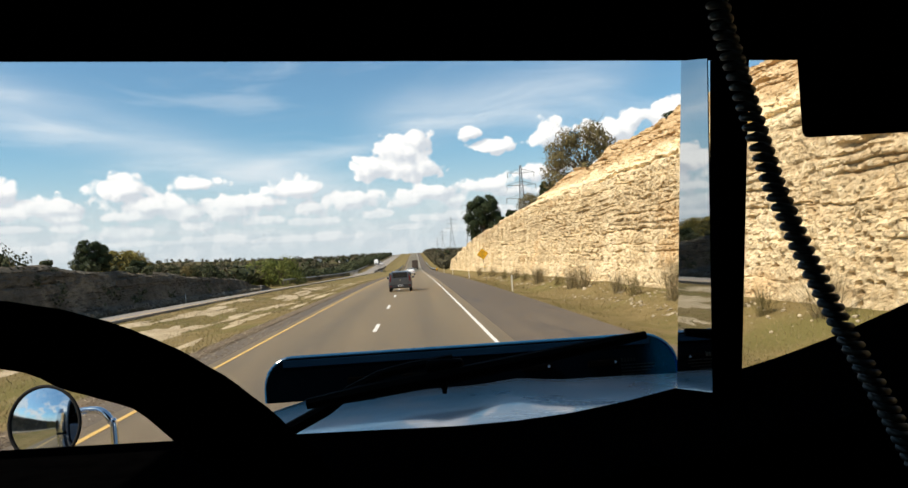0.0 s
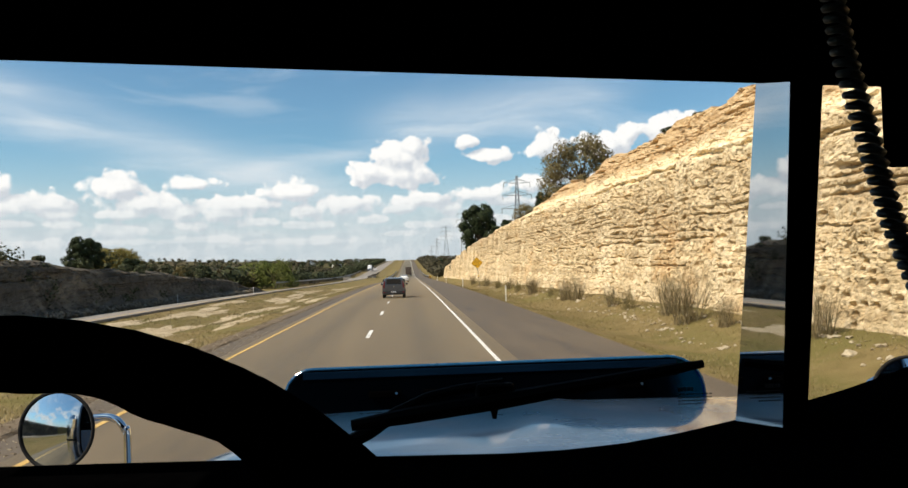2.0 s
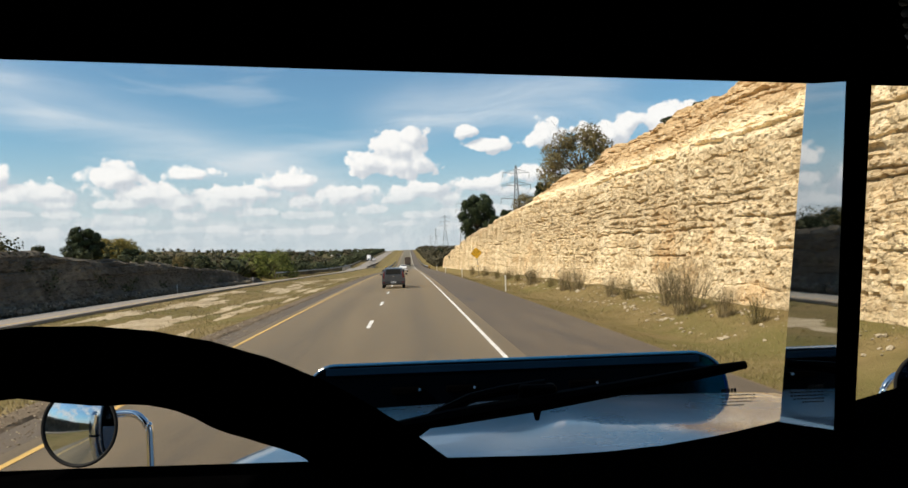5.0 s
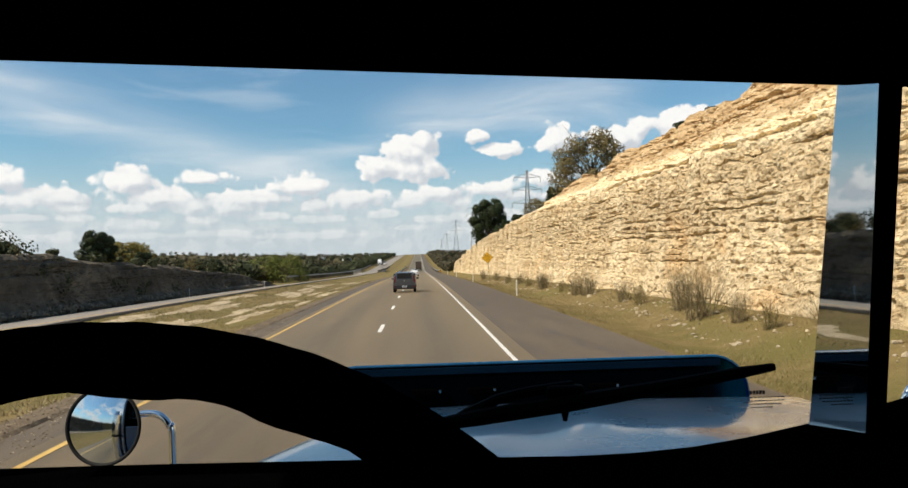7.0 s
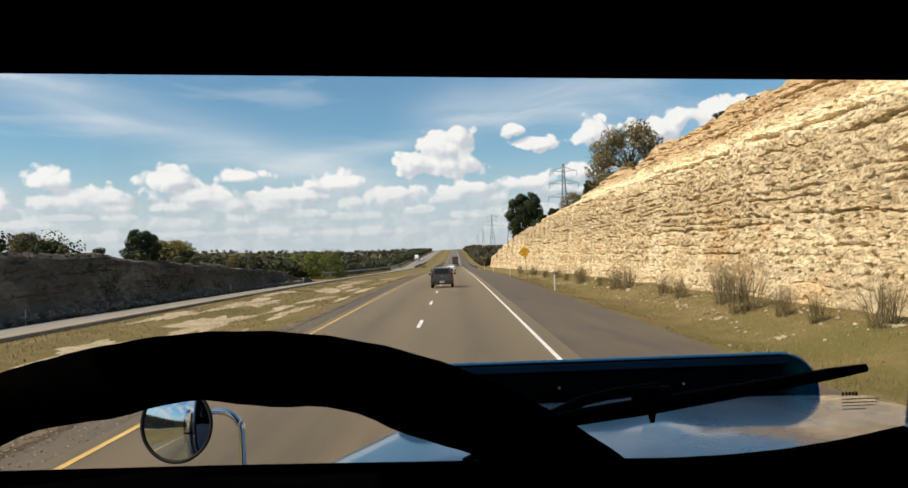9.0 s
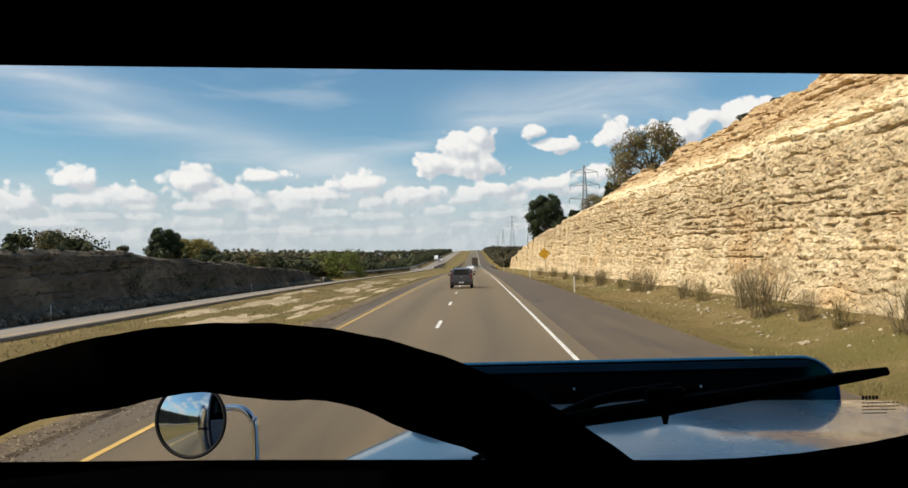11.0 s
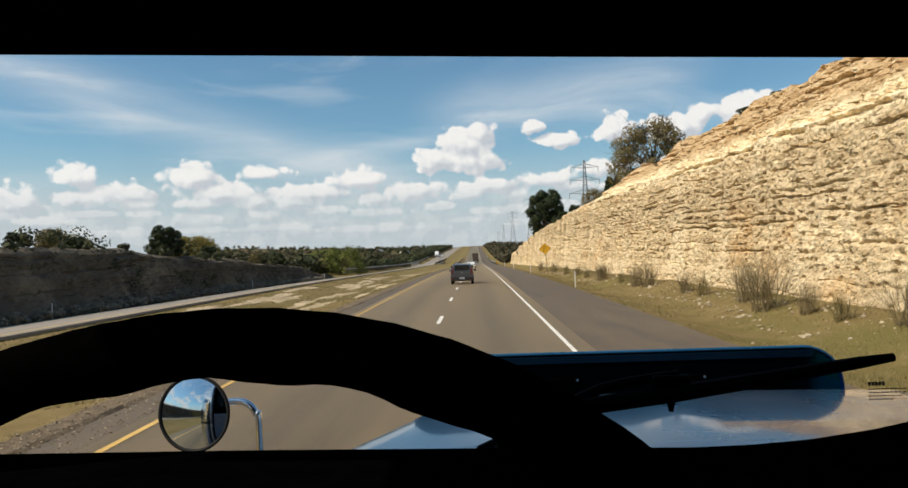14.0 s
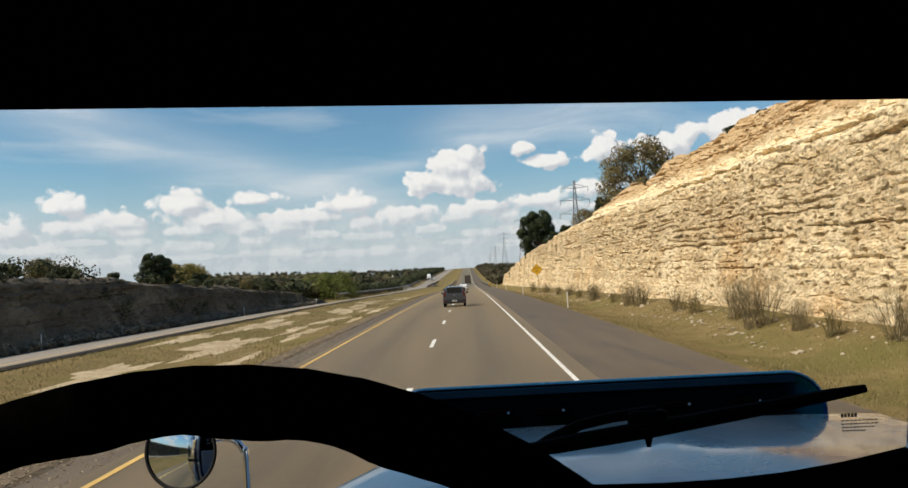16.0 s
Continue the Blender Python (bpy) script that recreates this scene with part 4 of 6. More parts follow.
part("hood", sheet(bm_rows), M_TRUCK_BLUE, truck, "dusty glossy blue hood that mirrors the sky", smooth=True)
part("grille", box(-0.13, 0.61, 1.662, 1.70, 0.75, 1.975, 0.015), M_CHROME, truck)

M_TINT_BAND = surface("clear_blue_acrylic", (0.001, 0.007, 0.019), (0.002, 0.012, 0.03), 0.3, scale=5, bump=0.02, spec=0.1)


def clear_end(m, x0, x1, tint):
    """The sheet lets light through where no hood stands behind it."""
    t = m.node_tree
    n = Nodes(t)
    bsdf = t.nodes["Principled BSDF"]
    x, y, z = n.split(n.node("ShaderNodeTexCoord").outputs["Object"])
    tr, mx = n.node("ShaderNodeBsdfTransparent"), n.node("ShaderNodeMixShader")
    tr.inputs["Color"].default_value = (*tint, 1)
    t.links.new(n.math("MULTIPLY", n.step(x, x0, x1), 0.92), mx.inputs[0])
    t.links.new(bsdf.outputs[0], mx.inputs[1])
    t.links.new(tr.outputs[0], mx.inputs[2])
    t.links.new(mx.outputs[0], t.nodes["Material Output"].inputs[0])


clear_end(M_DEFLECTOR, 0.58, 0.645, (0.030, 0.25, 0.46))


# bug deflector at the front of the hood
def defl_outline(inset=0.0):
    top, bot, xl, xr = 2.217 - inset, 2.128, -0.188 + inset, 0.674 - inset
    pts = [(xl, bot)]
    for k in range(9):
        a = math.pi - k * math.pi / 16
        pts.append((xl + 0.055 + 0.055 * math.cos(a), top - 0.060 + 0.060 * math.sin(a)))
    for k in range(9):
        a = math.pi / 2 - k * math.pi / 16
        pts.append((xr - 0.075 + 0.075 * math.cos(a), top - 0.075 + 0.075 * math.sin(a)))
    return pts + [(xr, bot)]


defl = part("bug_deflector", prism(defl_outline(), "y", 1.497, 1.508, 0.002), M_DEFLECTOR, truck, "dark blue acrylic bug deflector")
rim_pts = [(x, 1.502, z + 0.001) for x, z in defl_outline()]
part("deflector_edge", tube(rim_pts, 0.0040, 8), M_DEFLECTOR_EDGE, defl, "bright blue rolled edge")
part("tint_band", box(-0.150, 0.615, 1.4945, 1.4968, 2.199, 2.2135, 0.001), M_TINT_BAND, defl, "clearer blue band along the top")
for x in (-0.02, 0.09, 0.34, 0.48):
    part("deflector_bracket", box(x, x + 0.065, 1.485, 1.495, 2.158, 2.172, 0.003), M_VINYL, defl)
    part("bolt", tube([(x + 0.056, 1.485, 2.168), (x + 0.056, 1.481, 2.168)], 0.003, 8), M_CHROME, defl)

# wiper at rest low on the glass
M_WIPER = surface("matt_black_wiper", (0.002, 0.002, 0.002), (0.005, 0.005, 0.005), 0.85, scale=30, bump=0.1, bump_scale=120, dist=0.001, spec=0.05)
wiper = part("wiper_arm", tube([(-0.05, 0.83, 2.205), (0.02, 0.828, 2.238), (0.05, 0.826, 2.258), (0.085, 0.826, 2.274), (0.12, 0.825, 2.281), (0.17, 0.825, 2.286)], [0.0085, 0.008, 0.007, 0.006, 0.006, 0.0065], 8), M_WIPER, truck, "black windscreen wiper")
part("blade", tube([(0.0, 0.815, 2.248), (0.06, 0.815, 2.256), (0.16, 0.815, 2.268), (0.27, 0.815, 2.283), (0.36, 0.815, 2.296), (0.397, 0.815, 2.301)], [0.006, 0.009, 0.0095, 0.008, 0.0065, 0.0045], 8), M_WIPER, wiper)
part("clip", box(0.138, 0.182, 0.812, 0.830, 2.266, 2.288, 0.007, 3), M_WIPER, wiper)
part("pin", tube([(0.158, 0.815, 2.264), (0.158, 0.815, 2.249)], [0.006, 0.0025], 8), M_WIPER, wiper)


def rounded(points, n=6):
    """A smooth path through points."""
    q = [Vector(a) for a in points]
    q = [q[0] * 2 - q[1], *q, q[-1] * 2 - q[-2]]
    path = []
    for a, b, c, d in zip(q, q[1:], q[2:], q[3:]):
        for k in range(n):
            t = k / n
            path.append(0.5 * (2 * b + (c - a) * t + (2 * a - 5 * b + 4 * c - d) * t * t + (3 * b - a - 3 * c + d) * t ** 3))
    return path + [q[-2]]


def fender_mirror(center, facing, arm, name="fender_mirror"):
    """A round convex mirror in a chrome bowl on a bent tube."""
    c, n = Vector(center), Vector(facing).normalized()
    a = n.cross(Vector((0, 0, 1))).normalized()
    b = a.cross(n)
    R = 0.0745
    m = new(name)
    m.parent = truck
    tagged(m, "round convex fender mirror in a chrome bowl")

    def cap(height, radius, sign, n_r=10, n_a=40):
        g = bmesh.new()
        prev = [g.verts.new(c + n * height * sign)]
        for i in range(1, n_r + 1):
            t = i / n_r
            q = [g.verts.new(c + (a * math.cos(k * math.tau / n_a) + b * math.sin(k * math.tau / n_a)) * radius * t + n * sign * height * (1 - t * t)) for k in range(n_a)]
            for k in range(n_a):
                if len(prev) == 1:
                    g.faces.new((prev[0], q[k], q[(k + 1) % n_a]))
                else:
                    g.faces.new((prev[k], q[k], q[(k + 1) % n_a], prev[(k + 1) % n_a]))
            prev = q
        return g

    part("mirror_glass", cap(0.011, R * 0.965, 1), M_MIRROR, m, smooth=True)
    part("bowl", cap(0.045, R, -1), M_CHROME, m, smooth=True)
    ring = [c + (a * math.cos(k * math.tau / 48) + b * math.sin(k * math.tau / 48)) * R for k in range(49)]
    part("rubber_ring", tube(ring, 0.0035, 8, caps=False), M_RUBBER, m)
    part("bracket_tube", tube(rounded(arm), 0.0075, 12), M_CHROME, m, smooth=True)


fender_mirror((-0.630, 1.493, 2.120), (-0.12, -0.985, 0.10), ((-0.61, 1.535, 2.125), (-0.57, 1.54, 2.133), (-0.535, 1.535, 2.130), (-0.514, 1.53, 2.108), (-0.508, 1.53, 2.07), (-0.506, 1.53, 1.70)))
fender_mirror((1.118, 1.493, 2.125), (-0.30, -0.95, 0.10), ((1.10, 1.54, 2.142), (1.07, 1.545, 2.145), (1.04, 1.54, 2.12), (1.03, 1.535, 2.07), (1.03, 1.535, 1.70)))


def fender(x0, x1):
    pts = [(0.92, 1.0), (0.97, 1.45), (1.12, 1.68), (1.4, 1.75), (1.65, 1.68), (1.82, 1.45), (1.86, 1.0), (1.78, 1.0), (1.72, 1.3), (1.4, 1.58), (1.1, 1.3), (1.05, 1.0)]
    part("fender", prism(pts, "x", x0, x1, 0.01), M_TRUCK_BLUE, truck)


def road_wheel(x0, x1, y, r, parent, tyre_name="tyre"):
    w = part("wheel", tube([(x0, y, r), (x0 + 0.04, y, r), (x1 - 0.04, y, r), (x1, y, r)], [r * 0.9, r, r, r * 0.9], 32), M_RUBBER, parent)
    side = x0 - 0.004 if x0 < 0.2 else x1 + 0.004
    part("rim", tube([((x0 + x1) / 2, y, r), (side, y, r)], [r * 0.5, r * 0.58], 24), M_ALLOY, w)
    return w


fender(-0.78, -0.40)
fender(0.78, 1.22)
road_wheel(-0.76, -0.48, 1.40, 0.52, truck)
road_wheel(0.92, 1.20, 1.40, 0.52, truck)
for y in (-2.6, -3.95):
    for x0, x1 in ((-0.95, -0.40), (0.72, 1.27)):
        road_wheel(x0, x1, y, 0.52, truck)
part("sleeper", box(X_L - 0.10, X_R + 0.10, -2.35, -1.12, 0.95, 3.3, 0.05), M_TRUCK_BLUE, truck, "blue sleeper box behind the cab")
part("chassis", box(-0.25, 0.55, -4.7, 1.75, 0.62, 0.90, 0.02), M_RUBBER, truck)
part("cab_step", box(-0.95, -0.80, -0.6, 0.5, 0.55, 0.88, 0.03), M_CHROME, truck)
canister = part("air_cleaner", tube([(-0.86, 0.74, 1.55), (-0.86, 0.74, 1.60), (-0.86, 0.74, 2.28), (-0.86, 0.74, 2.34)], [0.05, 0.075, 0.075, 0.05], 28), M_CHROME, truck, "tall chrome air cleaner canister", smooth=False)
part("canister_band", tube([(-0.86, 0.74, 1.98), (-0.86, 0.74, 2.01)], 0.078, 28), M_RUBBER, canister)
part("canister_bracket", tube([(-0.80, 0.74, 1.75), (-0.72, 0.74, 1.75)], 0.015, 8), M_CHROME, canister)
part("intake_pipe", tube([(-0.86, 0.74, 1.56), (-0.84, 0.80, 1.45), (-0.70, 0.86, 1.40)], 0.045, 14), M_CHROME, canister)

# coiled cord of a handset, hung from the roof
guide = [Vector(q) for q in ((0.335, 0.46, 3.06), (0.338, 0.455, 2.80), (0.343, 0.45, 2.60), (0.351, 0.45, 2.55), (0.366, 0.45, 2.49), (0.379, 0.45, 2.44), (0.396, 0.45, 2.395), (0.418, 0.45, 2.345), (0.445, 0.45, 2.29), (0.48, 0.46, 2.225), (0.53, 0.50, 2.14))]
seg = [0.0]
for q0, q1 in zip(guide, guide[1:]):
    seg.append(seg[-1] + (q1 - q0).length)
coil = []
turns = int(seg[-1] / 0.0072)
for k in range(turns * 9 + 1):
    s = seg[-1] * k / (turns * 9)
    q = Vector([float(np.interp(s, seg, [g[i] for g in guide])) for i in range(3)])
    a = k * math.tau / 9
    coil.append(q + Vector((math.cos(a) * 0.0058, math.sin(a) * 0.0058, 0.0)))
M_CORD = surface("grey_green_cord", (0.020, 0.024, 0.022), (0.036, 0.042, 0.040), 0.45, scale=30, bump=0.0, spec=0.35)
cord = thing("coiled_cord", "dark coiled handset cord hanging from the cab roof", "cord", (0.335, 0.46, 3.06))
off = Vector((0.335, 0.46, 3.06))
part("roof_clip", box(-0.012, 0.012, -0.012, 0.012, -0.03, 0.0, 0.004), M_VINYL, cord)
part("plug", tube([guide[-1] - off, guide[-1] - off + Vector((0.02, 0.02, -0.045))], [0.006, 0.009], 12), M_VINYL, cord)
part("coil", tube([q - off for q in coil], 0.0026, 6), M_CORD, cord, smooth=True)

# ---- trees, brush and grass ----
def leaves(rng, centres, radius, count, size, flat=0.7):
    """Loose leaf clusters, each of crossed small blades, scattered about crown centres."""
    v, f = [], []
    for k in range(count):
        c, r = centres[rng.integers(len(centres))], radius
        d = rng.normal(size=3)
        d /= np.linalg.norm(d)
        q = np.array(c[:3]) + d * c[3] * (0.45 + 0.6 * rng.random() ** 0.6) * np.array((1, 1, flat))
        s = size * (0.5 + rng.random())
        for _ in range(2):
            a = np.cross(d, rng.normal(size=3)) + rng.normal(size=3) * 0.35
            b = np.cross(d, a) + rng.normal(size=3) * 0.35
            a *= s / np.linalg.norm(a)
            b *= s * 0.6 / np.linalg.norm(b)
            i = len(v)
            v += [tuple(q - a * 0.5), tuple(q + b * 0.5), tuple(q + a * 0.6), tuple(q - b * 0.5)]
            f.append((i, i + 1, i + 2, i + 3))
    return v, f


def tree(name, label, height, spread_, seed, leaf, leaf_n, leaf_size, lean=0.0, bare=0.0, trunk_r=0.16, low=0.25, flat=0.8, clumps=16, puff_=1.0):
    """A tapered trunk with forked limbs and a crown of leaf clusters with gaps; built at the origin."""
    rng = np.random.default_rng(seed)
    t = thing(name, label, "tree")
    bm = bmesh.new()
    top = Vector((lean, 0, height * 0.62))
    tube([Vector((0, 0, -0.5)), Vector((lean * 0.2, 0.05, height * 0.2)), Vector((lean * 0.6, -0.05, height * 0.42)), top], [trunk_r * 1.3, trunk_r, trunk_r * 0.7, trunk_r * 0.3], 8, bm)
    centres = []
    for k in range(clumps):
        a = k * 2.399 + rng.random() * 0.5
        h = height * (low + (0.92 - low) * (k + 0.5) / clumps)
        reach = spread_ * math.sqrt(max(0.05, 1 - ((h / height - (low + 0.25)) / (1.02 - low - 0.25)) ** 2)) * (0.45 + 0.5 * rng.random())
        q = Vector((lean * h / height + math.cos(a) * reach, math.sin(a) * reach, h))
        centres.append((q.x, q.y, q.z, spread_ * (0.26 + 0.16 * rng.random()) * puff_))
        s = Vector((lean * h / height * 0.6, 0, max(h * 0.45, height * 0.12)))
        mid = (s + q) / 2 + Vector((0, 0, height * 0.05 * rng.random()))
        tube([s, mid, q], [trunk_r * 0.45, trunk_r * 0.25, trunk_r * 0.08], 5, bm)
        if bare:
            for _ in range(int(7 * bare)):
                e = q + Vector(rng.normal(size=3)) * spread_ * 0.28
                tube([mid * 0.4 + q * 0.6, (q + e) / 2 + Vector(rng.normal(size=3)) * 0.1, e], [trunk_r * 0.14, trunk_r * 0.09, trunk_r * 0.03], 4, bm)
    part("trunk", bm, M_BARK, t)
    part("crown", leaves(rng, centres, 1, leaf_n, leaf_size, flat), leaf, t)
    return t


def plant(master, x, y, scale=1.0, turn=0.0, z=None, sink=0.0, label="", group="", squash=1.0):
    zz = float(ground_z(x, y)) if z is None else z
    ob = copy_thing(master, pose(x, y, zz - sink, 0, 0, turn))
    ob.scale = (scale, scale, scale * squash)
    if label:
        tagged(ob, label)
    if group:
        tagged(ob, group=group)
    return ob


oak = tree("oak_tree", "spreading oak with sparse brownish leaves on the rock shelf", 5.6, 3.6, 3, M_OAK, 9500, 0.17, bare=0.9, low=0.10, flat=0.75, clumps=22)
oak.matrix_world = pose(19.3, 80.0, float(cliff_top(80.0)) - 0.2, 0, 0, 40)
oak.scale = (1.25, 1.25, 1.28)
juniper = tree("juniper_tree", "dense dark green juniper on the rock face", 4.6, 2.1, 4, M_JUNIPER, 8500, 0.21, low=0.10, trunk_r=0.14, flat=0.95, clumps=22)
juniper.matrix_world = pose(13.3, 138.0, 6.2, 0, 0, 10)
juniper.scale = (1.65, 1.65, 1.6)
plant(juniper, 12.9, 150, 0.62, 50, z=float(cliff_top(150.0)) - 2.4, label="small dark juniper low on the rock face")
plant(juniper, 14.5, 176, 0.8, 150, label="dark juniper at the end of the rock face")
plant(juniper, 13.5, 205, 0.9, 250, label="dark juniper at the end of the rock face")
plant(juniper, 15.2, 81, 0.42, 130, z=float(cliff_top(81.0)) - 0.6, label="low dark juniper below the oak")
plant(juniper, 17.5, 98, 0.45, 30, label="low juniper on the rock shelf")
plant(oak, 18.2, 108, 0.7, 120, label="small oak with thin leaves on the rock shelf")
for k, (x, y, s) in enumerate(((16, 228, 0.9), (14, 246, 0.8), (20, 262, 1.0), (17, 282, 0.7), (26, 300, 1.1), (16, 318, 0.8), (24, 350, 1.0), (18, 390, 0.9), (30, 420, 1.2), (17, 455, 0.9), (22, 520, 1.2), (18, 600, 1.1))):
    plant(juniper if k % 3 else oak, x, y, s, 40 * k, label="dark roadside tree beyond the rock face" if k % 3 else "thin-leaved roadside oak beyond the rock face", group="roadside trees")

for x, y, s_, q in ((17.2, 60, 0.40, 0.55), (17.6, 57, 0.34, 0.5), (17.4, 46, 0.42, 0.5), (17.9, 43, 0.36, 0.5), (16.6, 121, 0.6, 0.8), (15.8, 131, 0.5, 0.8)):
    plant(juniper, x, y, s_, y * 37, z=float(cliff_top(y)) - 0.35, squash=q, label="low dark juniper bush on the rim of the rock face", group="bushes on the rim")

# shelf above the far rock cut
round_oak = tree("oak_tree", "rounded oak with yellowing leaves above the far rock cut", 4.6, 3.1, 9, M_YELLOW_LEAF, 11000, 0.20, low=0.16, flat=0.85, clumps=26)
round_oak.matrix_world = pose(-34.4, 89.0, float(ground_z(-34.4, 89.0)) - 0.3, 0, 0, 0)
round_oak.scale = (0.9, 0.9, 0.70)
for x, y, s, q in ((-30.6, 72, 0.78, 0.85), (-31.5, 86, 0.48, 0.7), (-30.5, 112, 0.55, 0.8), (-33, 60, 0.42, 0.55), (-31, 56, 0.35, 0.6), (-31, 49, 0.4, 0.6)):
    plant(juniper, x, y, s, x * 40, squash=q, label="dark juniper bush above the far rock cut", group="junipers above the far cut")
grey_oak = tree("oak_tree", "low grey-green oak with gaps in its crown", 4.0, 2.6, 12, M_OAK, 6500, 0.24, bare=0.5, low=0.12, clumps=30, puff_=1.5)
grey_oak.matrix_world = pose(-36, 64, float(ground_z(-36, 64)), 0, 0, 0)
grey_oak.scale = (0.5, 0.5, 0.42)
for x, y, s in ((-38, 70, 0.45), (-34, 58, 0.4), (-36, 96, 0.4), (-33, 110, 0.45), (-36, 128, 0.6)):
    plant(grey_oak, x, y, s, x * 31, group="oaks above the far cut")
green = tree("leafy_bush", "broad bright green bush beside the far carriageway", 4.2, 3.4, 15, M_GREEN_LEAF, 3600, 0.22, low=0.08, flat=0.75, clumps=24)
green.matrix_world = pose(-32.6, 182, float(ground_z(-32.6, 182)), 0, 0, 0)
green.scale = (1.6, 1.6, 1.6)
plant(green, -38.4, 186, 1.5, 80, label="broad bright green bush beside the far carriageway")
plant(green, -33, 196, 0.8, 200, label="broad bright green bush beside the far carriageway")


def woods(name, label, places, leaf, seed, size):
    """Closed woodland far off: crowns of many loose leaf clusters in one mesh."""
    rng = np.random.default_rng(seed)
    v, f = [], []
    for x, y, h in places:
        z = float(ground_z(x, y))
        n = 110 if size < 0.3 else 80
        d = rng.normal(size=(n, 3))
        d /= np.linalg.norm(d, axis=1)[:, None]
        c = np.array((x, y, z + h * 0.55)) + d * np.array((h * 0.55, h * 0.55, h * 0.45)) * (0.55 + 0.5 * rng.random((n, 1)))
        out_ = d * np.array((1, 1, 1.2)) + rng.normal(size=(n, 3)) * 0.25
        a = np.cross(out_, rng.normal(size=(n, 3)))
        b = np.cross(out_, a)
        a *= size * (0.8 + 0.8 * rng.random((n, 1))) / np.linalg.norm(a, axis=1)[:, None]
        b *= size * (0.8 + 0.8 * rng.random((n, 1))) / np.linalg.norm(b, axis=1)[:, None]
        for q, s, t in zip(c, a, b):
            i = len(v)
            v += [tuple(q - s), tuple(q + t), tuple(q + s), tuple(q - t)]
            f.append((i, i + 1, i + 2, i + 3))
    return tagged(part(name, (v, f), leaf), label, "woodland", kind="stuff")


rng = np.random.default_rng(77)
spots = []
while len(spots) < 1500:
    y = 150 + rng.random() ** 1.5 * 1000
    x = -38 - rng.random() ** 1.3 * (60 + y * 0.55)
    spots.append((x, y, 3.2 + rng.random() * 3.0))
woods("woodland", "dark green live oaks on low hills", spots[::2], M_WOODS_GREEN, 4, 0.42)
spots = [q for i, q in enumerate(spots) if i % 2]
woods("woodland", "brown winter woodland on low hills", spots, M_WOODS, 5, 0.42)
spots = []
for k in range(620):
    y = 205 + 760 * rng.random() ** 1.2
    spots.append((-31.5 - 16 * rng.random() ** 1.6, y, 2.4 + rng.random() * 2.4))
woods("woodland", "dark roadside woods along the far carriageway", spots, M_WOODS_GREEN, 14, 0.36)
spots = []
for k in range(420):
    y = 250 + 620 * rng.random() ** 1.2
    spots.append((10.5 + 12 * rng.random() ** 1.5, y, 1.6 + rng.random() * 2.2))
woods("woodland", "dark scrub along the shoulder beyond the rock face", spots, M_WOODS, 15, 0.34)
spots = []
while len(spots) < 900:
    y = 245 + rng.random() ** 1.4 * 900
    x = 15 + rng.random() ** 1.4 * (50 + y * 0.5)
    spots.append((x, y, 3.0 + rng.random() * 3.2))
woods("woodland", "brown leafless scrub and woodland below the highway", spots, M_WOODS, 6, 0.40)
spots = [(-28.3 - rng.random() * 1.6, 14 + rng.random() * 104, 0.5 + rng.random() ** 3 * 1.6) for _ in range(210)]
woods("cliff_brush", "dark brush hanging over the far rock cut", spots, M_WOODS_GREEN, 9, 0.09)
spots = [(-27.0 - rng.random() * 1.1, 12 + rng.random() * 118, 0.35 + rng.random() * 0.55) for _ in range(420)]
woods("weeds", "grey dry weeds at the foot of the far rock cut", spots, M_WEEDS, 10, 0.07)
spots = [(x, y, h) for x, y, h in ((18 + rng.random() * 30, -30 + rng.random() * 250, 1.5 + rng.random() * 2.0) for _ in range(150)) if y > 60 or x > 26]
woods("woodland", "low dark brush on top of the rock shelf", spots, M_JUNIPER, 8, 0.22)


def reeds(name, label, height, spread_, n, seed, leaf=None):
    """A clump of thin upright stems with side twigs."""
    rng = np.random.default_rng(seed)
    b = thing(name, label, "bush")
    v, f = [], []
    for _ in range(n):
        a, r = rng.random() * math.tau, spread_ * 0.35 * rng.random() ** 0.5
        base = np.array((math.cos(a) * r, math.sin(a) * r, -0.05))
        tip = base + np.array((math.cos(a) * spread_ * rng.normal() * 0.55, math.sin(a) * spread_ * rng.normal() * 0.55, height * (0.45 + 0.6 * rng.random())))
        w = np.array((rng.normal(), rng.normal(), 0)) * 0.005
        mid = base * 0.45 + tip * 0.55 + np.array((0, 0, 0.06 * height))
        i = len(v)
        v += [tuple(base - w), tuple(base + w), tuple(mid + w * 0.8), tuple(tip), tuple(mid - w * 0.8)]
        f += [(i, i + 1, i + 2, i + 4), (i + 4, i + 2, i + 3)]
        for _ in range(9):
            q = base + (tip - base) * (0.45 + 0.5 * rng.random())
            e = q + np.array((rng.normal(), rng.normal(), abs(rng.normal()))) * 0.14 * height
            i = len(v)
            v += [tuple(q), tuple(q + w * 0.8), tuple(e)]
            f.append((i, i + 1, i + 2))
    part("stems", (v, f), leaf or M_DRY, b)
    return b


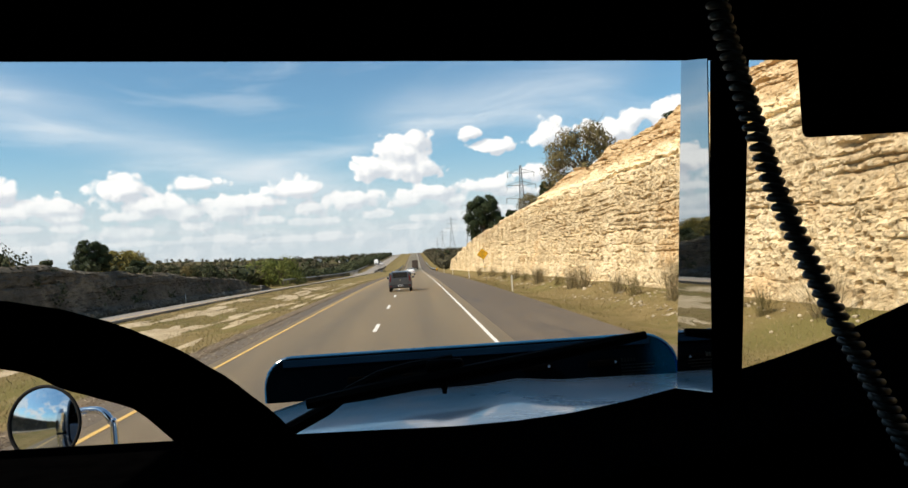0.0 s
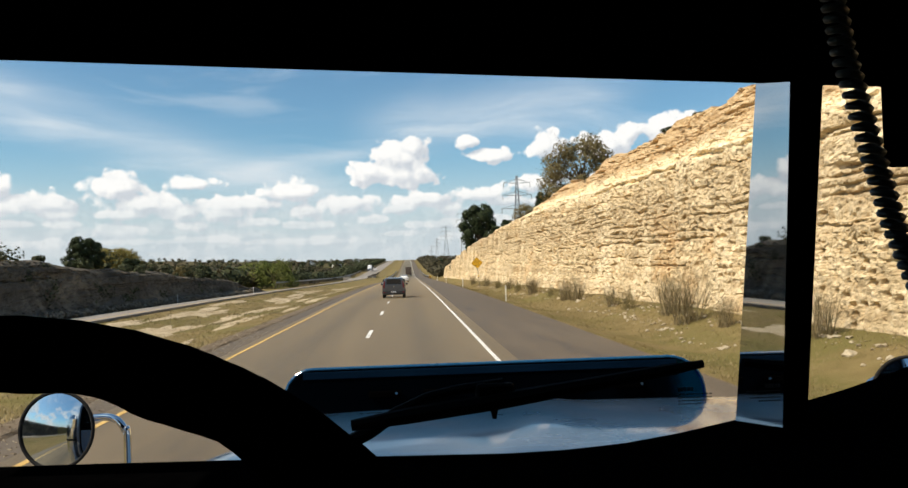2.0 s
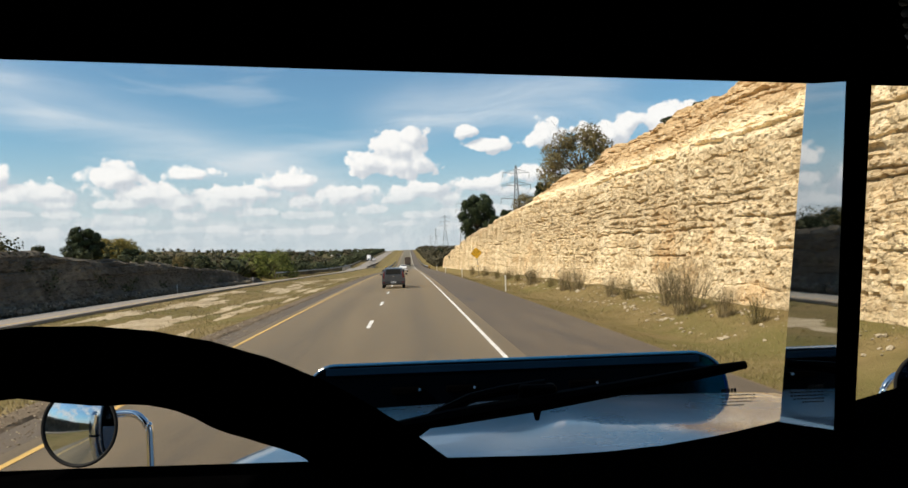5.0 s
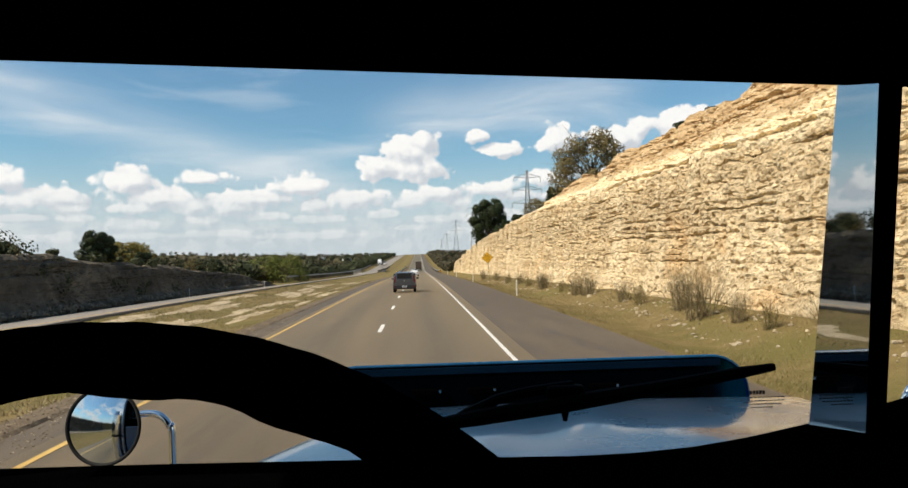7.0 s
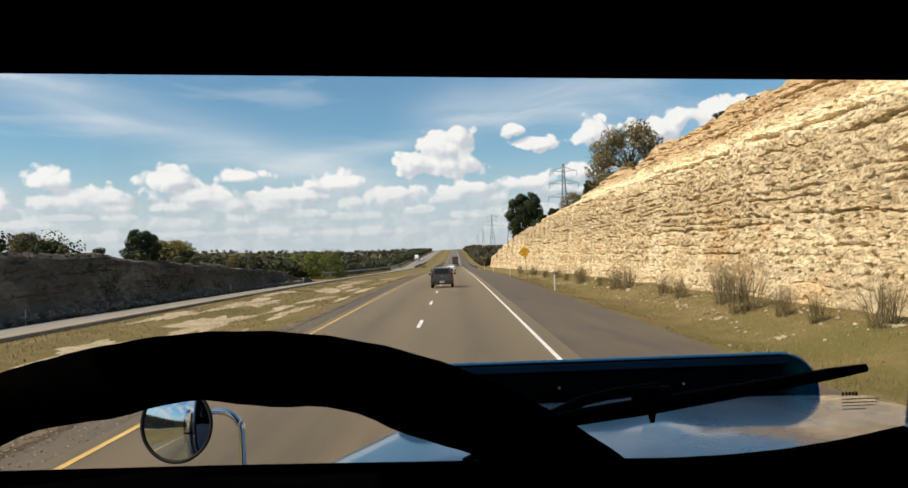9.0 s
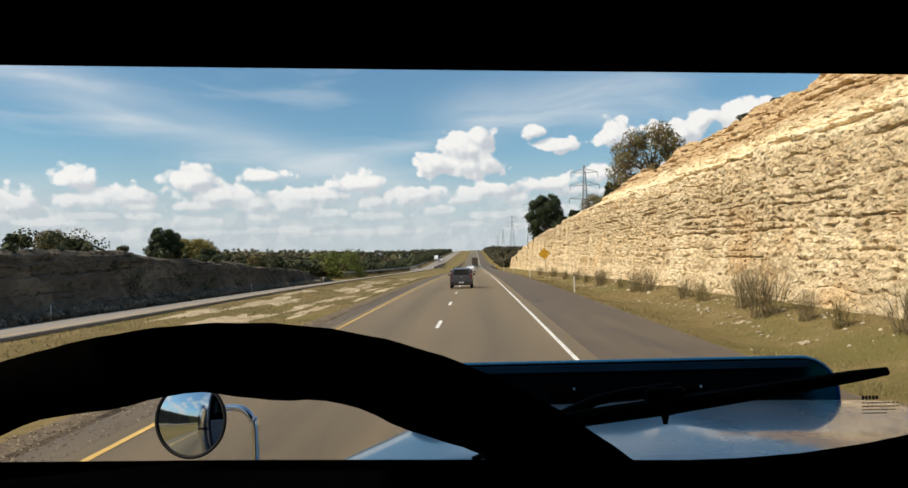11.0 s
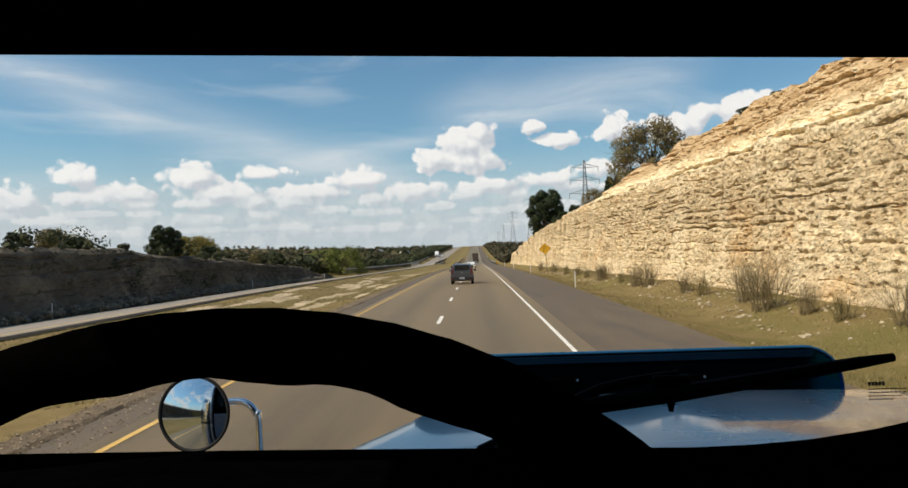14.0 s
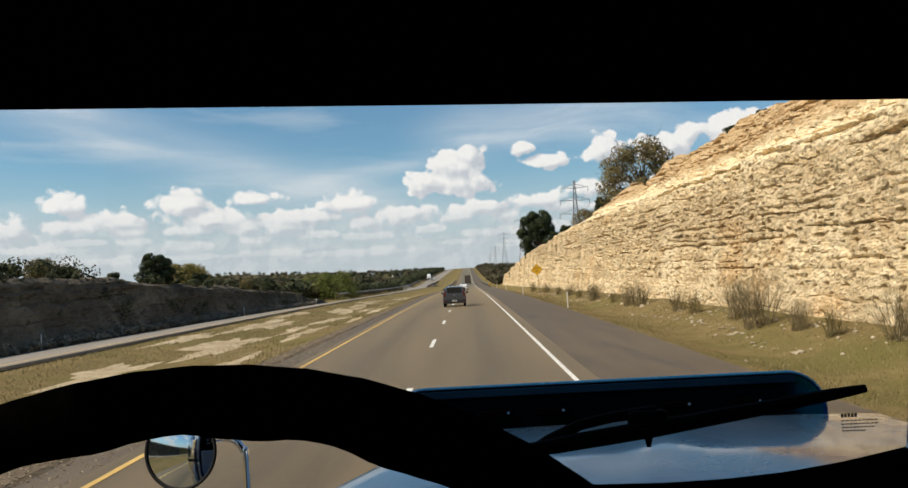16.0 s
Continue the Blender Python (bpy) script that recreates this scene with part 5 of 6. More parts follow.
clump = reeds("dry_bush", "dry brush of thin upright stems at the foot of the rock", 1.9, 1.3, 190, 31)
clump.matrix_world = pose(11.0, 30.5, float(ground_z(11.0, 30.5)), 0, 0, 0)
for x, y, s in ((10.6, 27.6, 1.15), (10.9, 39, 0.7), (10.6, 46.0, 0.9), (10.5, 49, 0.8), (10.3, 61, 0.9), (10.6, 63.5, 0.7), (10.9, 24.8, 0.6), (10.4, 76, 0.7), (11.2, 19.5, 0.8), (11.1, 14, 0.9), (10.0, 95, 0.8), (9.8, 112, 0.9), (10.9, 9, 0.9)):
    plant(clump, x, y, s, x * 97 + y * 31, group="dry brush along the rock foot")
sprout = reeds("olive_bush", "olive green leafy shrub at the foot of the rock", 1.3, 1.0, 120, 35, M_OAK)
sprout.matrix_world = pose(10.9, 36, float(ground_z(10.9, 36)), 0, 0, 0)
for x, y, s in ((10.7, 55, 0.8), (10.9, 22.5, 0.8), (10.4, 70, 0.9), (10.2, 84, 1.0)):
    plant(sprout, x, y, s, y * 13, group="green shrubs along the rock foot")


def grass(name, label, n, xr, yr, seed, h, leaf):
    rng = np.random.default_rng(seed)
    u = rng.random(n)
    y = yr[0] + (yr[1] - yr[0]) * u ** 1.6
    x = xr[0] + (xr[1] - xr[0]) * rng.random(n)
    keep = lattice(seed, x * 0.6, y * 0.4) > 0.38
    x, y = x[keep], y[keep]
    z = ground_z(x, y)
    a = rng.random(len(x)) * math.tau
    hh = h * (0.4 + rng.random(len(x)))
    w = 0.004 + 0.0004 * y
    v = np.empty((len(x), 3, 3))
    v[:, 0] = np.stack([x - np.cos(a) * w, y - np.sin(a) * w, z - 0.01], -1)
    v[:, 1] = np.stack([x + np.cos(a) * w, y + np.sin(a) * w, z - 0.01], -1)
    v[:, 2] = np.stack([x + rng.normal(size=len(x)) * hh * 0.5, y + rng.normal(size=len(x)) * hh * 0.5, z + hh], -1)
    f = np.arange(len(x) * 3).reshape(-1, 3).tolist()
    return tagged(part(name, (v.reshape(-1, 3).tolist(), f), leaf), label, "grass", kind="stuff")


M_STRAW = leaf_material("straw_blades", (0.19, 0.15, 0.065), (0.31, 0.245, 0.12))
M_BLADE = leaf_material("olive_blades", (0.150, 0.126, 0.044), (0.215, 0.176, 0.068))
grass("verge_grass", "short straw-coloured grass on the verge", 26000, (6.4, 12.2), (6, 110), 41, 0.07, M_STRAW)
grass("verge_grass", "short olive grass on the verge", 15000, (6.25, 9.0), (6, 90), 42, 0.045, M_BLADE)
grass("median_grass", "short tan grass on the median", 20000, (-17.2, -6.9), (14, 130), 43, 0.09, M_TAN)
grass("median_grass", "short olive grass on the median", 16000, (-17.2, -6.9), (14, 130), 44, 0.07, M_BLADE)

# ---- bare pale ground and loose stones ----
def patch(x, y, lx, ly, seed, material, label):
    """A patch of bare ground with a ragged outline that follows the slope, a few millimetres thick."""
    rng_ = np.random.default_rng(seed)
    n, rings_n = 40, 6
    ph = rng_.random(8) * 6.28
    v, f = [(x, y, float(ground_z(x, y)) + 0.035)], []
    for j in range(1, rings_n + 1):
        for k in range(n):
            a = k * math.tau / n
            r = 1 + 0.28 * math.sin(3 * a + ph[0]) + 0.2 * math.sin(5 * a + ph[1]) + 0.16 * math.sin(9 * a + ph[2]) + 0.1 * math.sin(15 * a + ph[3])
            t = j / rings_n
            px_, py_ = x + math.cos(a) * lx * r * t, y + math.sin(a) * ly * r * t
            v.append((px_, py_, float(ground_z(px_, py_)) + (0.03 * (1 - t ** 4) - 0.02 * (t >= 1))))
    for k in range(n):
        f.append((0, 1 + k, 1 + (k + 1) % n))
        for j in range(1, rings_n):
            a0, b0 = 1 + (j - 1) * n, 1 + j * n
            f.append((a0 + k, b0 + k, b0 + (k + 1) % n, a0 + (k + 1) % n))
    return tagged(part("bare_ground", (v, f), material), label, "ground", kind="structure")


for k, (x, y, lx, ly) in enumerate(((-12.5, 37, 1.3, 5.5), (-9.6, 43, 0.8, 5.0), (-14.5, 52, 1.2, 7), (-10.8, 58, 1.0, 7), (-8.6, 68, 0.7, 6), (-12.8, 78, 1.4, 9), (-9.8, 92, 1.0, 8), (-14.0, 104, 1.2, 10), (-11.0, 124, 1.6, 12), (-8.8, 27, 0.6, 3.2), (-13.5, 27, 0.9, 3.5), (-15.6, 66, 0.7, 6), (-11.6, 48, 0.5, 3.4), (-13.6, 90, 0.6, 6), (-8.2, 52, 0.4, 4), (-10.4, 74, 0.5, 5), (-15.4, 40, 0.7, 4), (-9.2, 112, 0.7, 9))):
    patch(x, y, lx, ly, 100 + k, M_CALICHE, "pale bare caliche patch in the median")
for k in range(15):
    patch(-30.1 - 0.3 * math.sin(k * 2.3), 16 + k * 7.2, 0.45 + 0.15 * math.sin(k * 1.3), 3.4 + math.sin(k * 1.9), 160 + k, M_CALICHE, "pale weathered rock rim of the far cut")
for side, x0, x1, y1 in (("near", 6.02, 6.55, 120), ("median", -6.75, -6.0, 150)):
    v, f = [], []
    ys_ = np.arange(4, y1, 0.8)
    for y in ys_:
        w = 0.12 * math.sin(y * 0.9) + 0.1 * math.sin(y * 2.3)
        for x in (x0, (x0 + x1) / 2, x1 + w):
            v.append((x, y, float(prof(y)) + (-0.006 if x == x0 else -0.05 if x < x1 + w else -0.22)))
    f = [(i * 3 + j, i * 3 + j + 1, i * 3 + j + 4, i * 3 + j + 3) for i in range(len(ys_) - 1) for j in range(2)]
    tagged(part("gravel_edge", (v, f), M_SOIL), "dark gravel and soil along the pavement edge", "ground", kind="structure")


def boulder(seed, size):
    rng_ = np.random.default_rng(seed)
    bm = bmesh.new()
    bmesh.ops.create_icosphere(bm, subdivisions=2, radius=size)
    s = Vector((1.0, 0.75 + 0.4 * rng_.random(), 0.55 + 0.3 * rng_.random()))
    for q in bm.verts:
        q.co = Vector((q.co.x * s.x, q.co.y * s.y, q.co.z * s.z)) * (0.75 + 0.5 * noise.noise(q.co / size * 1.3 + Vector((seed * 3.1, 0, 0))))
    return bm


def chips(name, label, category, x, y, size, material, seed, lift=None):
    """Many small broken stones in one mesh, at the places x, y."""
    rng_ = np.random.default_rng(seed)
    bm = bmesh.new()
    bmesh.ops.create_icosphere(bm, subdivisions=1, radius=1.0)
    base = np.array([q.co[:] for q in bm.verts])
    tri = np.array([[q.index for q in fc.verts] for fc in bm.faces])
    bm.free()
    shape_ = base[None] * (0.6 + 0.75 * rng_.random((len(x), len(base), 1))) * size[:, None, None] * np.array((1.2, 1.0, 0.7))
    z = ground_z(x, y) if lift is None else prof(y) + lift
    v = (shape_ + np.stack([x, y, z + size * 0.3], -1)[:, None, :]).reshape(-1, 3)
    f = (tri[None] + np.arange(len(x))[:, None, None] * len(base)).reshape(-1, 3)
    return tagged(part(name, (v.tolist(), f.tolist()), material), label, category, kind="stuff")


# a ragged line of stones along the verge, more at the foot of the cut
rng = np.random.default_rng(51)
y = 8 + 95 * rng.random(1100) ** 1.4
line = rng.random(1100)
x = np.where(line < 0.55, 9.75 + 0.35 * np.sin(y * 0.23) + rng.normal(size=1100) * 0.22, np.where(line < 0.97, 11.5 - np.abs(rng.normal(size=1100)) * 0.5, 7.2 + 4 * rng.random(1100)))
keep = (line >= 0.55) | (lattice(66, y * 0.16, y * 0) > 0.42)
chips("rubble", "pale broken stones strewn along the foot of the cut", "rubble", x[keep], y[keep], 0.020 + 0.075 * rng.random(int(keep.sum())) ** 3, M_BOULDER, 52)
kinds = []
for k in range(4):
    b = part("boulder", boulder(k + 1, 0.22), M_BOULDER)
    tagged(b, "pale broken limestone block fallen from the cut", "rock", "fallen rocks")
    kinds.append(b)
rng = np.random.default_rng(9)
for k in range(74):
    y = 7 + 90 * rng.random() ** 1.5
    x = 11.9 - abs(rng.normal()) * 0.9
    s = 0.18 + rng.random() ** 3 * 0.9
    src = kinds[k % 4]
    if k < 4:
        src.matrix_world = pose(x, y, float(ground_z(x, y)) + 0.02, 0, 0, k * 70)
        src.scale = (s, s, s)
    else:
        ob = copy_thing(src, pose(x, y, float(ground_z(x, y)) + 0.02, 0, 0, rng.random() * 360))
        ob.scale = (s, s, s)


# ---- loose gravel and broken chips beside the yellow line ----
rng = np.random.default_rng(27)
for k, (n, lo, hi, stone, words) in enumerate(((2600, 0.008, 0.022, M_SOIL, "dark loose gravel along the median shoulder"), (1500, 0.006, 0.018, M_BOULDER, "pale stone chips along the median shoulder"))):
    y = 3.5 + 32 * rng.random(n) ** 1.7
    x = -5.36 - 1.5 * rng.random(n) ** 0.9
    chips("gravel", words, "gravel", x, y, lo + (hi - lo) * rng.random(n) ** 2, stone, 60 + k, lift=-0.004)


# ---- warning sign ----
def warning_sign(x, y):
    z = float(ground_z(x, y))
    s = thing("warning_sign", "yellow diamond road sign with black words on a leaning post", "road sign", (x, y, z))
    s.matrix_world = pose(x, y, z, 0, -5.0, 0)
    part("post", box(-0.03, 0.03, 0.02, 0.06, -0.4, 3.45, 0.006), M_TIMBER_POST, s)
    h, c = 0.69, 3.22
    r = 0.05
    def diamond(k):
        q = []
        for i, (u, v) in enumerate(((0, -1), (1, 0), (0, 1), (-1, 0))):
            for dlt in (-0.06, 0.06):
                n_ = ((0, -1), (1, 0), (0, 1), (-1, 0))[(i + (1 if dlt > 0 else -1)) % 4]
                q.append((k * (u * 0.93 + n_[0] * 0.07), c + k * (v * 0.93 + n_[1] * 0.07)))
        return q
    plate = part("plate", prism(diamond(h), "y", -0.004, 0.0, 0.0), M_BLACK, s, "yellow plate with a thin black border")
    part("face", prism(diamond(h * 0.985), "y", -0.008, -0.0045, 0.0), M_SIGN_YELLOW, plate)
    ring_o, ring_i = diamond(h * 0.955), diamond(h * 0.925)
    v = [(a, -0.0095, b) for a, b in ring_o] + [(a, -0.0095, b) for a, b in ring_i]
    n = len(ring_o)
    part("border", (v, [(i, (i + 1) % n, n + (i + 1) % n, n + i) for i in range(n)]), M_BLACK, plate)
    for word, dz, size in (("BRIDGE", 0.20, 0.135), ("MAY ICE IN", 0.035, 0.135), ("COLD", -0.13, 0.135), ("WEATHER", -0.295, 0.125)):
        cu = bpy.data.curves.new("word", "FONT")
        cu.body, cu.size, cu.align_x, cu.extrude = word, size, "CENTER", 0.001
        tmp = bpy.data.objects.new("word", cu)
        me = bpy.data.meshes.new_from_object(tmp)
        bpy.data.objects.remove(tmp)
        me.materials.append(M_BLACK)
        ob = new("lettering", me)
        ob.parent = plate
        ob.matrix_local = pose(0, -0.0105, c + dz, 90, 0, 0) @ Matrix.Diagonal((1.02, 1.12, 1, 1))
    part("tape", box(-0.036, 0.036, 0.014, 0.066, 1.60, 1.80, 0.004), M_SIGN_YELLOW, s, "yellow tape band")
    return s


warning_sign(8.3, 86.0)


# ---- white marker posts ----
def marker_post():
    p_ = thing("marker_post", "thin white plastic roadside marker post", "marker post", (7.0, 53.0, float(ground_z(7.0, 53.0))), group="marker posts")
    part("post", box(-0.045, 0.045, -0.012, 0.012, -0.3, 1.15, 0.008), M_POST_WHITE, p_)
    part("reflector", box(-0.035, 0.035, -0.016, -0.0125, 0.95, 1.08, 0.002), M_PLATE, p_)
    return p_


mp = marker_post()
for x, y in ((7.0, 96), (7.0, 139), (7.0, 182), (-27.0, 88), (-27.0, 130), (-27.0, 46)):
    copy_thing(mp, pose(x, y, float(ground_z(x, y)), 0, 0, 0))


# ---- guard rails ----
def w_profile():
    return [(0.0, 0.16), (0.04, 0.13), (0.08, 0.10), (0.08, 0.06), (0.02, 0.02), (0.02, -0.02), (0.08, -0.06), (0.08, -0.10), (0.04, -0.13), (0.0, -0.16)]


def guard_rail(x, y0, y1, side, label, end_plate=True, lift=0.0):
    g = thing("guard_rail", label, "guard rail", (x, y0, 0))
    ys_ = np.arange(y0, y1 + 0.1, 4.0)
    rows_ = [[(side * a - side * 0.10, y - y0, float(prof(y)) + 0.56 + b + lift) for a, b in w_profile()] for y in ys_]
    back_ = [[(side * a - side * 0.104, y - y0, float(prof(y)) + 0.56 + b + lift) for a, b in w_profile()] for y in ys_]
    v0, f0 = sheet(rows_)
    v1, f1 = sheet(back_)
    n = len(v0)
    part("rail", (v0 + v1, f0 + [tuple(n + i for i in q)[::-1] for q in f1]), M_STEEL, g)
    for y in np.arange(y0 + 0.3, y1, 4.0):
        z = float(prof(y))
        pst = part("post", box(-0.09 - side * 0.20, 0.09 - side * 0.20, y - y0 - 0.09, y - y0 + 0.09, z - 0.6, z + 0.78 + lift, 0.012), M_TIMBER_POST, g)
    if end_plate:
        z = float(prof(y0))
        pl = part("end_marker", box(-0.32, 0.30, -0.42, -0.40, z + 0.25, z + 0.85, 0.004), M_SIGN_YELLOW, g, "black and yellow striped end marker")
        for k in range(3):
            part("stripe", prism([(-0.32 + k * 0.22, z + 0.27), (-0.22 + k * 0.22, z + 0.27), (-0.06 + k * 0.22 if k < 2 else 0.30, z + 0.83), (-0.16 + k * 0.22, z + 0.83)], "y", -0.425, -0.4205), M_BLACK, pl)
    return g


guard_rail(6.35, 222, 460, -1, "galvanised guard rail on timber posts beside the shoulder")
guard_rail(-6.95, 236, 420, 1, "galvanised guard rail on timber posts beside the median")
guard_rail(-16.9, 300, 420, -1, "galvanised guard rail on the median side of the far carriageway", False)
guard_rail(-29.2, 165, 460, 1, "galvanised guard rail on the far carriageway's outer edge", False)


# ---- bridge of the far carriageway over the creek ----
bridge = thing("bridge", "low concrete highway bridge over a creek", "bridge", (-23, 352, float(prof(352))))
part("deck", prism([(-6.4, -1.75), (6.4, -1.75), (6.4, -0.10), (-6.4, -1.16)], "y", -22, 22, 0.03), M_CONCRETE, bridge)
for sx in (-6.3, 6.0):
    rail = part("parapet", box(sx, sx + 0.3, -22, 22, 0.42 + sx * 0.07, 0.66 + sx * 0.07, 0.03), M_CONCRETE, bridge)
    for k in range(12):
        y = -21.5 + k * 3.9
        part("baluster", box(sx + 0.03, sx + 0.27, y - 0.15, y + 0.15, -0.60 + sx * 0.08, 0.43 + sx * 0.07, 0.02), M_CONCRETE, rail)
for y in (-10, 10):
    for sx in (-4.5, 0, 4.5):
        part("pier", tube([(sx, y, -6.0), (sx, y, -2.25)], 0.4, 16), M_CONCRETE, bridge)
    part("pier_cap", box(-6.0, 6.0, y - 0.5, y + 0.5, -2.3, -1.72, 0.05), M_CONCRETE, bridge)


# ---- power line pylons ----
def pylon():
    p_ = thing("power_pylon", "grey steel lattice power pylon with three cross arms", "pylon", (58, 385, 0), group="power line")
    H = 52.0
    def half(z):
        return float(np.interp(z, (0, 26, 34, 52), (4.6, 2.0, 1.15, 0.35)))
    bm = bmesh.new()
    lev = [0, 7, 13.5, 19, 24, 28, 31.5, 34.5, 37.5, 40.5, 43.5, 46.5, 49.5, 52]
    cs = ((-1, -1), (1, -1), (1, 1), (-1, 1))
    for z0, z1 in zip(lev, lev[1:]):
        a, b = half(z0), half(z1)
        for k, (u, v) in enumerate(cs):
            u2, v2 = cs[(k + 1) % 4]
            tube([(u * a, v * a, z0), (u * b, v * b, z1)], 0.16, 4, bm)
            tube([(u * a, v * a, z0), (u2 * b, v2 * b, z1)], 0.08, 3, bm)
            tube([(u2 * a, v2 * a, z0), (u * b, v * b, z1)], 0.08, 3, bm)
            tube([(u * b, v * b, z1), (u2 * b, v2 * b, z1)], 0.07, 3, bm)
    part("lattice_mast", bm, M_STEEL, p_)
    for z, w in ((34.5, 8.2), (41.5, 7.6), (48.0, 7.0)):
        bm = bmesh.new()
        for s in (-1, 1):
            h = half(z)
            for v in (-h, h):
                tube([(s * h, v, z), (s * w, 0, z + 0.4)], 0.10, 4, bm)
                tube([(s * h, v, z + 2.2), (s * w, 0, z + 0.4)], 0.08, 3, bm)
            for k in range(1, 4):
                t = k / 4
                tube([(s * (h + (w - h) * t), 0, z + 0.3 * t), (s * (h + (w - h) * (t - 0.2)), 0, z + 2.2 * (1 - t) + 0.3)], 0.06, 3, bm)
        arm = part("cross_arm", bm, M_STEEL, p_)
        for s in (-1, 1):
            part("insulator", tube([(s * w, 0, z + 0.4), (s * w, 0, z - 2.2)], 0.12, 6), M_TIMBER_POST, arm)
    return p_


py = pylon()
py.matrix_world = pose(58, 385, float(ground_z(58, 385)), 0, 0, 0)
stands = [(58, 385)]
for y in (760, 1130, 1500, 1870):
    copy_thing(py, pose(58, y, float(ground_z(58, y)), 0, 0, 0))
    stands.append((58, y))
for (xa, ya), (xb, yb) in zip(stands, stands[1:]):
    wires = bmesh.new()
    for sx, zz in ((-8.2, 32.3), (8.2, 32.3), (-7.6, 39.3), (7.6, 39.3), (-7, 45.8), (7, 45.8)):
        za, zb = float(ground_z(xa, ya)) + zz, float(ground_z(xb, yb)) + zz
        tube([(xa + sx, ya + (yb - ya) * k / 14, za + (zb - za) * k / 14 - 9.0 * 4 * (k / 14) * (1 - k / 14)) for k in range(15)], 0.03, 3, wires)
    tagged(part("power_cable", wires, M_STEEL), "thin sagging power cables between pylons", "cable", "power line")


# ---- vehicles ----
def shell(sections):
    """A body from cross sections along y: (y, half width low, half width high, z low, z waist, z top)."""
    bm = bmesh.new()
    rings_ = []
    for y, wl, wh, z0, zw, z1 in sections:
        pts = [(-wl * 0.9, z0), (-wl, z0 + 0.12), (-wl, zw), (-wh, z1 - 0.06), (-wh + 0.10, z1), (wh - 0.10, z1), (wh, z1 - 0.06), (wl, zw), (wl, z0 + 0.12), (wl * 0.9, z0)]
        rings_.append([bm.verts.new((x, y, z)) for x, z in pts])
    k = len(rings_[0])
    for a, b in zip(rings_, rings_[1:]):
        for i in range(k):
            bm.faces.new((a[i], a[(i + 1) % k], b[(i + 1) % k], b[i]))
    bm.faces.new(rings_[0])
    bm.faces.new(rings_[-1][::-1])
    bmesh.ops.recalc_face_normals(bm, faces=bm.faces)
    bmesh.ops.bevel(bm, geom=[e for e in bm.edges], offset=0.02, segments=2, affect="EDGES")
    return bm


def car_wheel(parent, x, y, r, w):
    wl = part("wheel", tube([(x - w / 2, y, r), (x - w / 2 + 0.03, y, r), (x + w / 2 - 0.03, y, r), (x + w / 2, y, r)], [r * 0.9, r, r, r * 0.9], 28), M_RUBBER, parent)
    sgn = 1 if x > 0 else -1
    part("rim", tube([(x, y, r), (x + sgn * (w / 2 + 0.006), y, r)], [r * 0.45, r * 0.62], 20), M_ALLOY, wl)


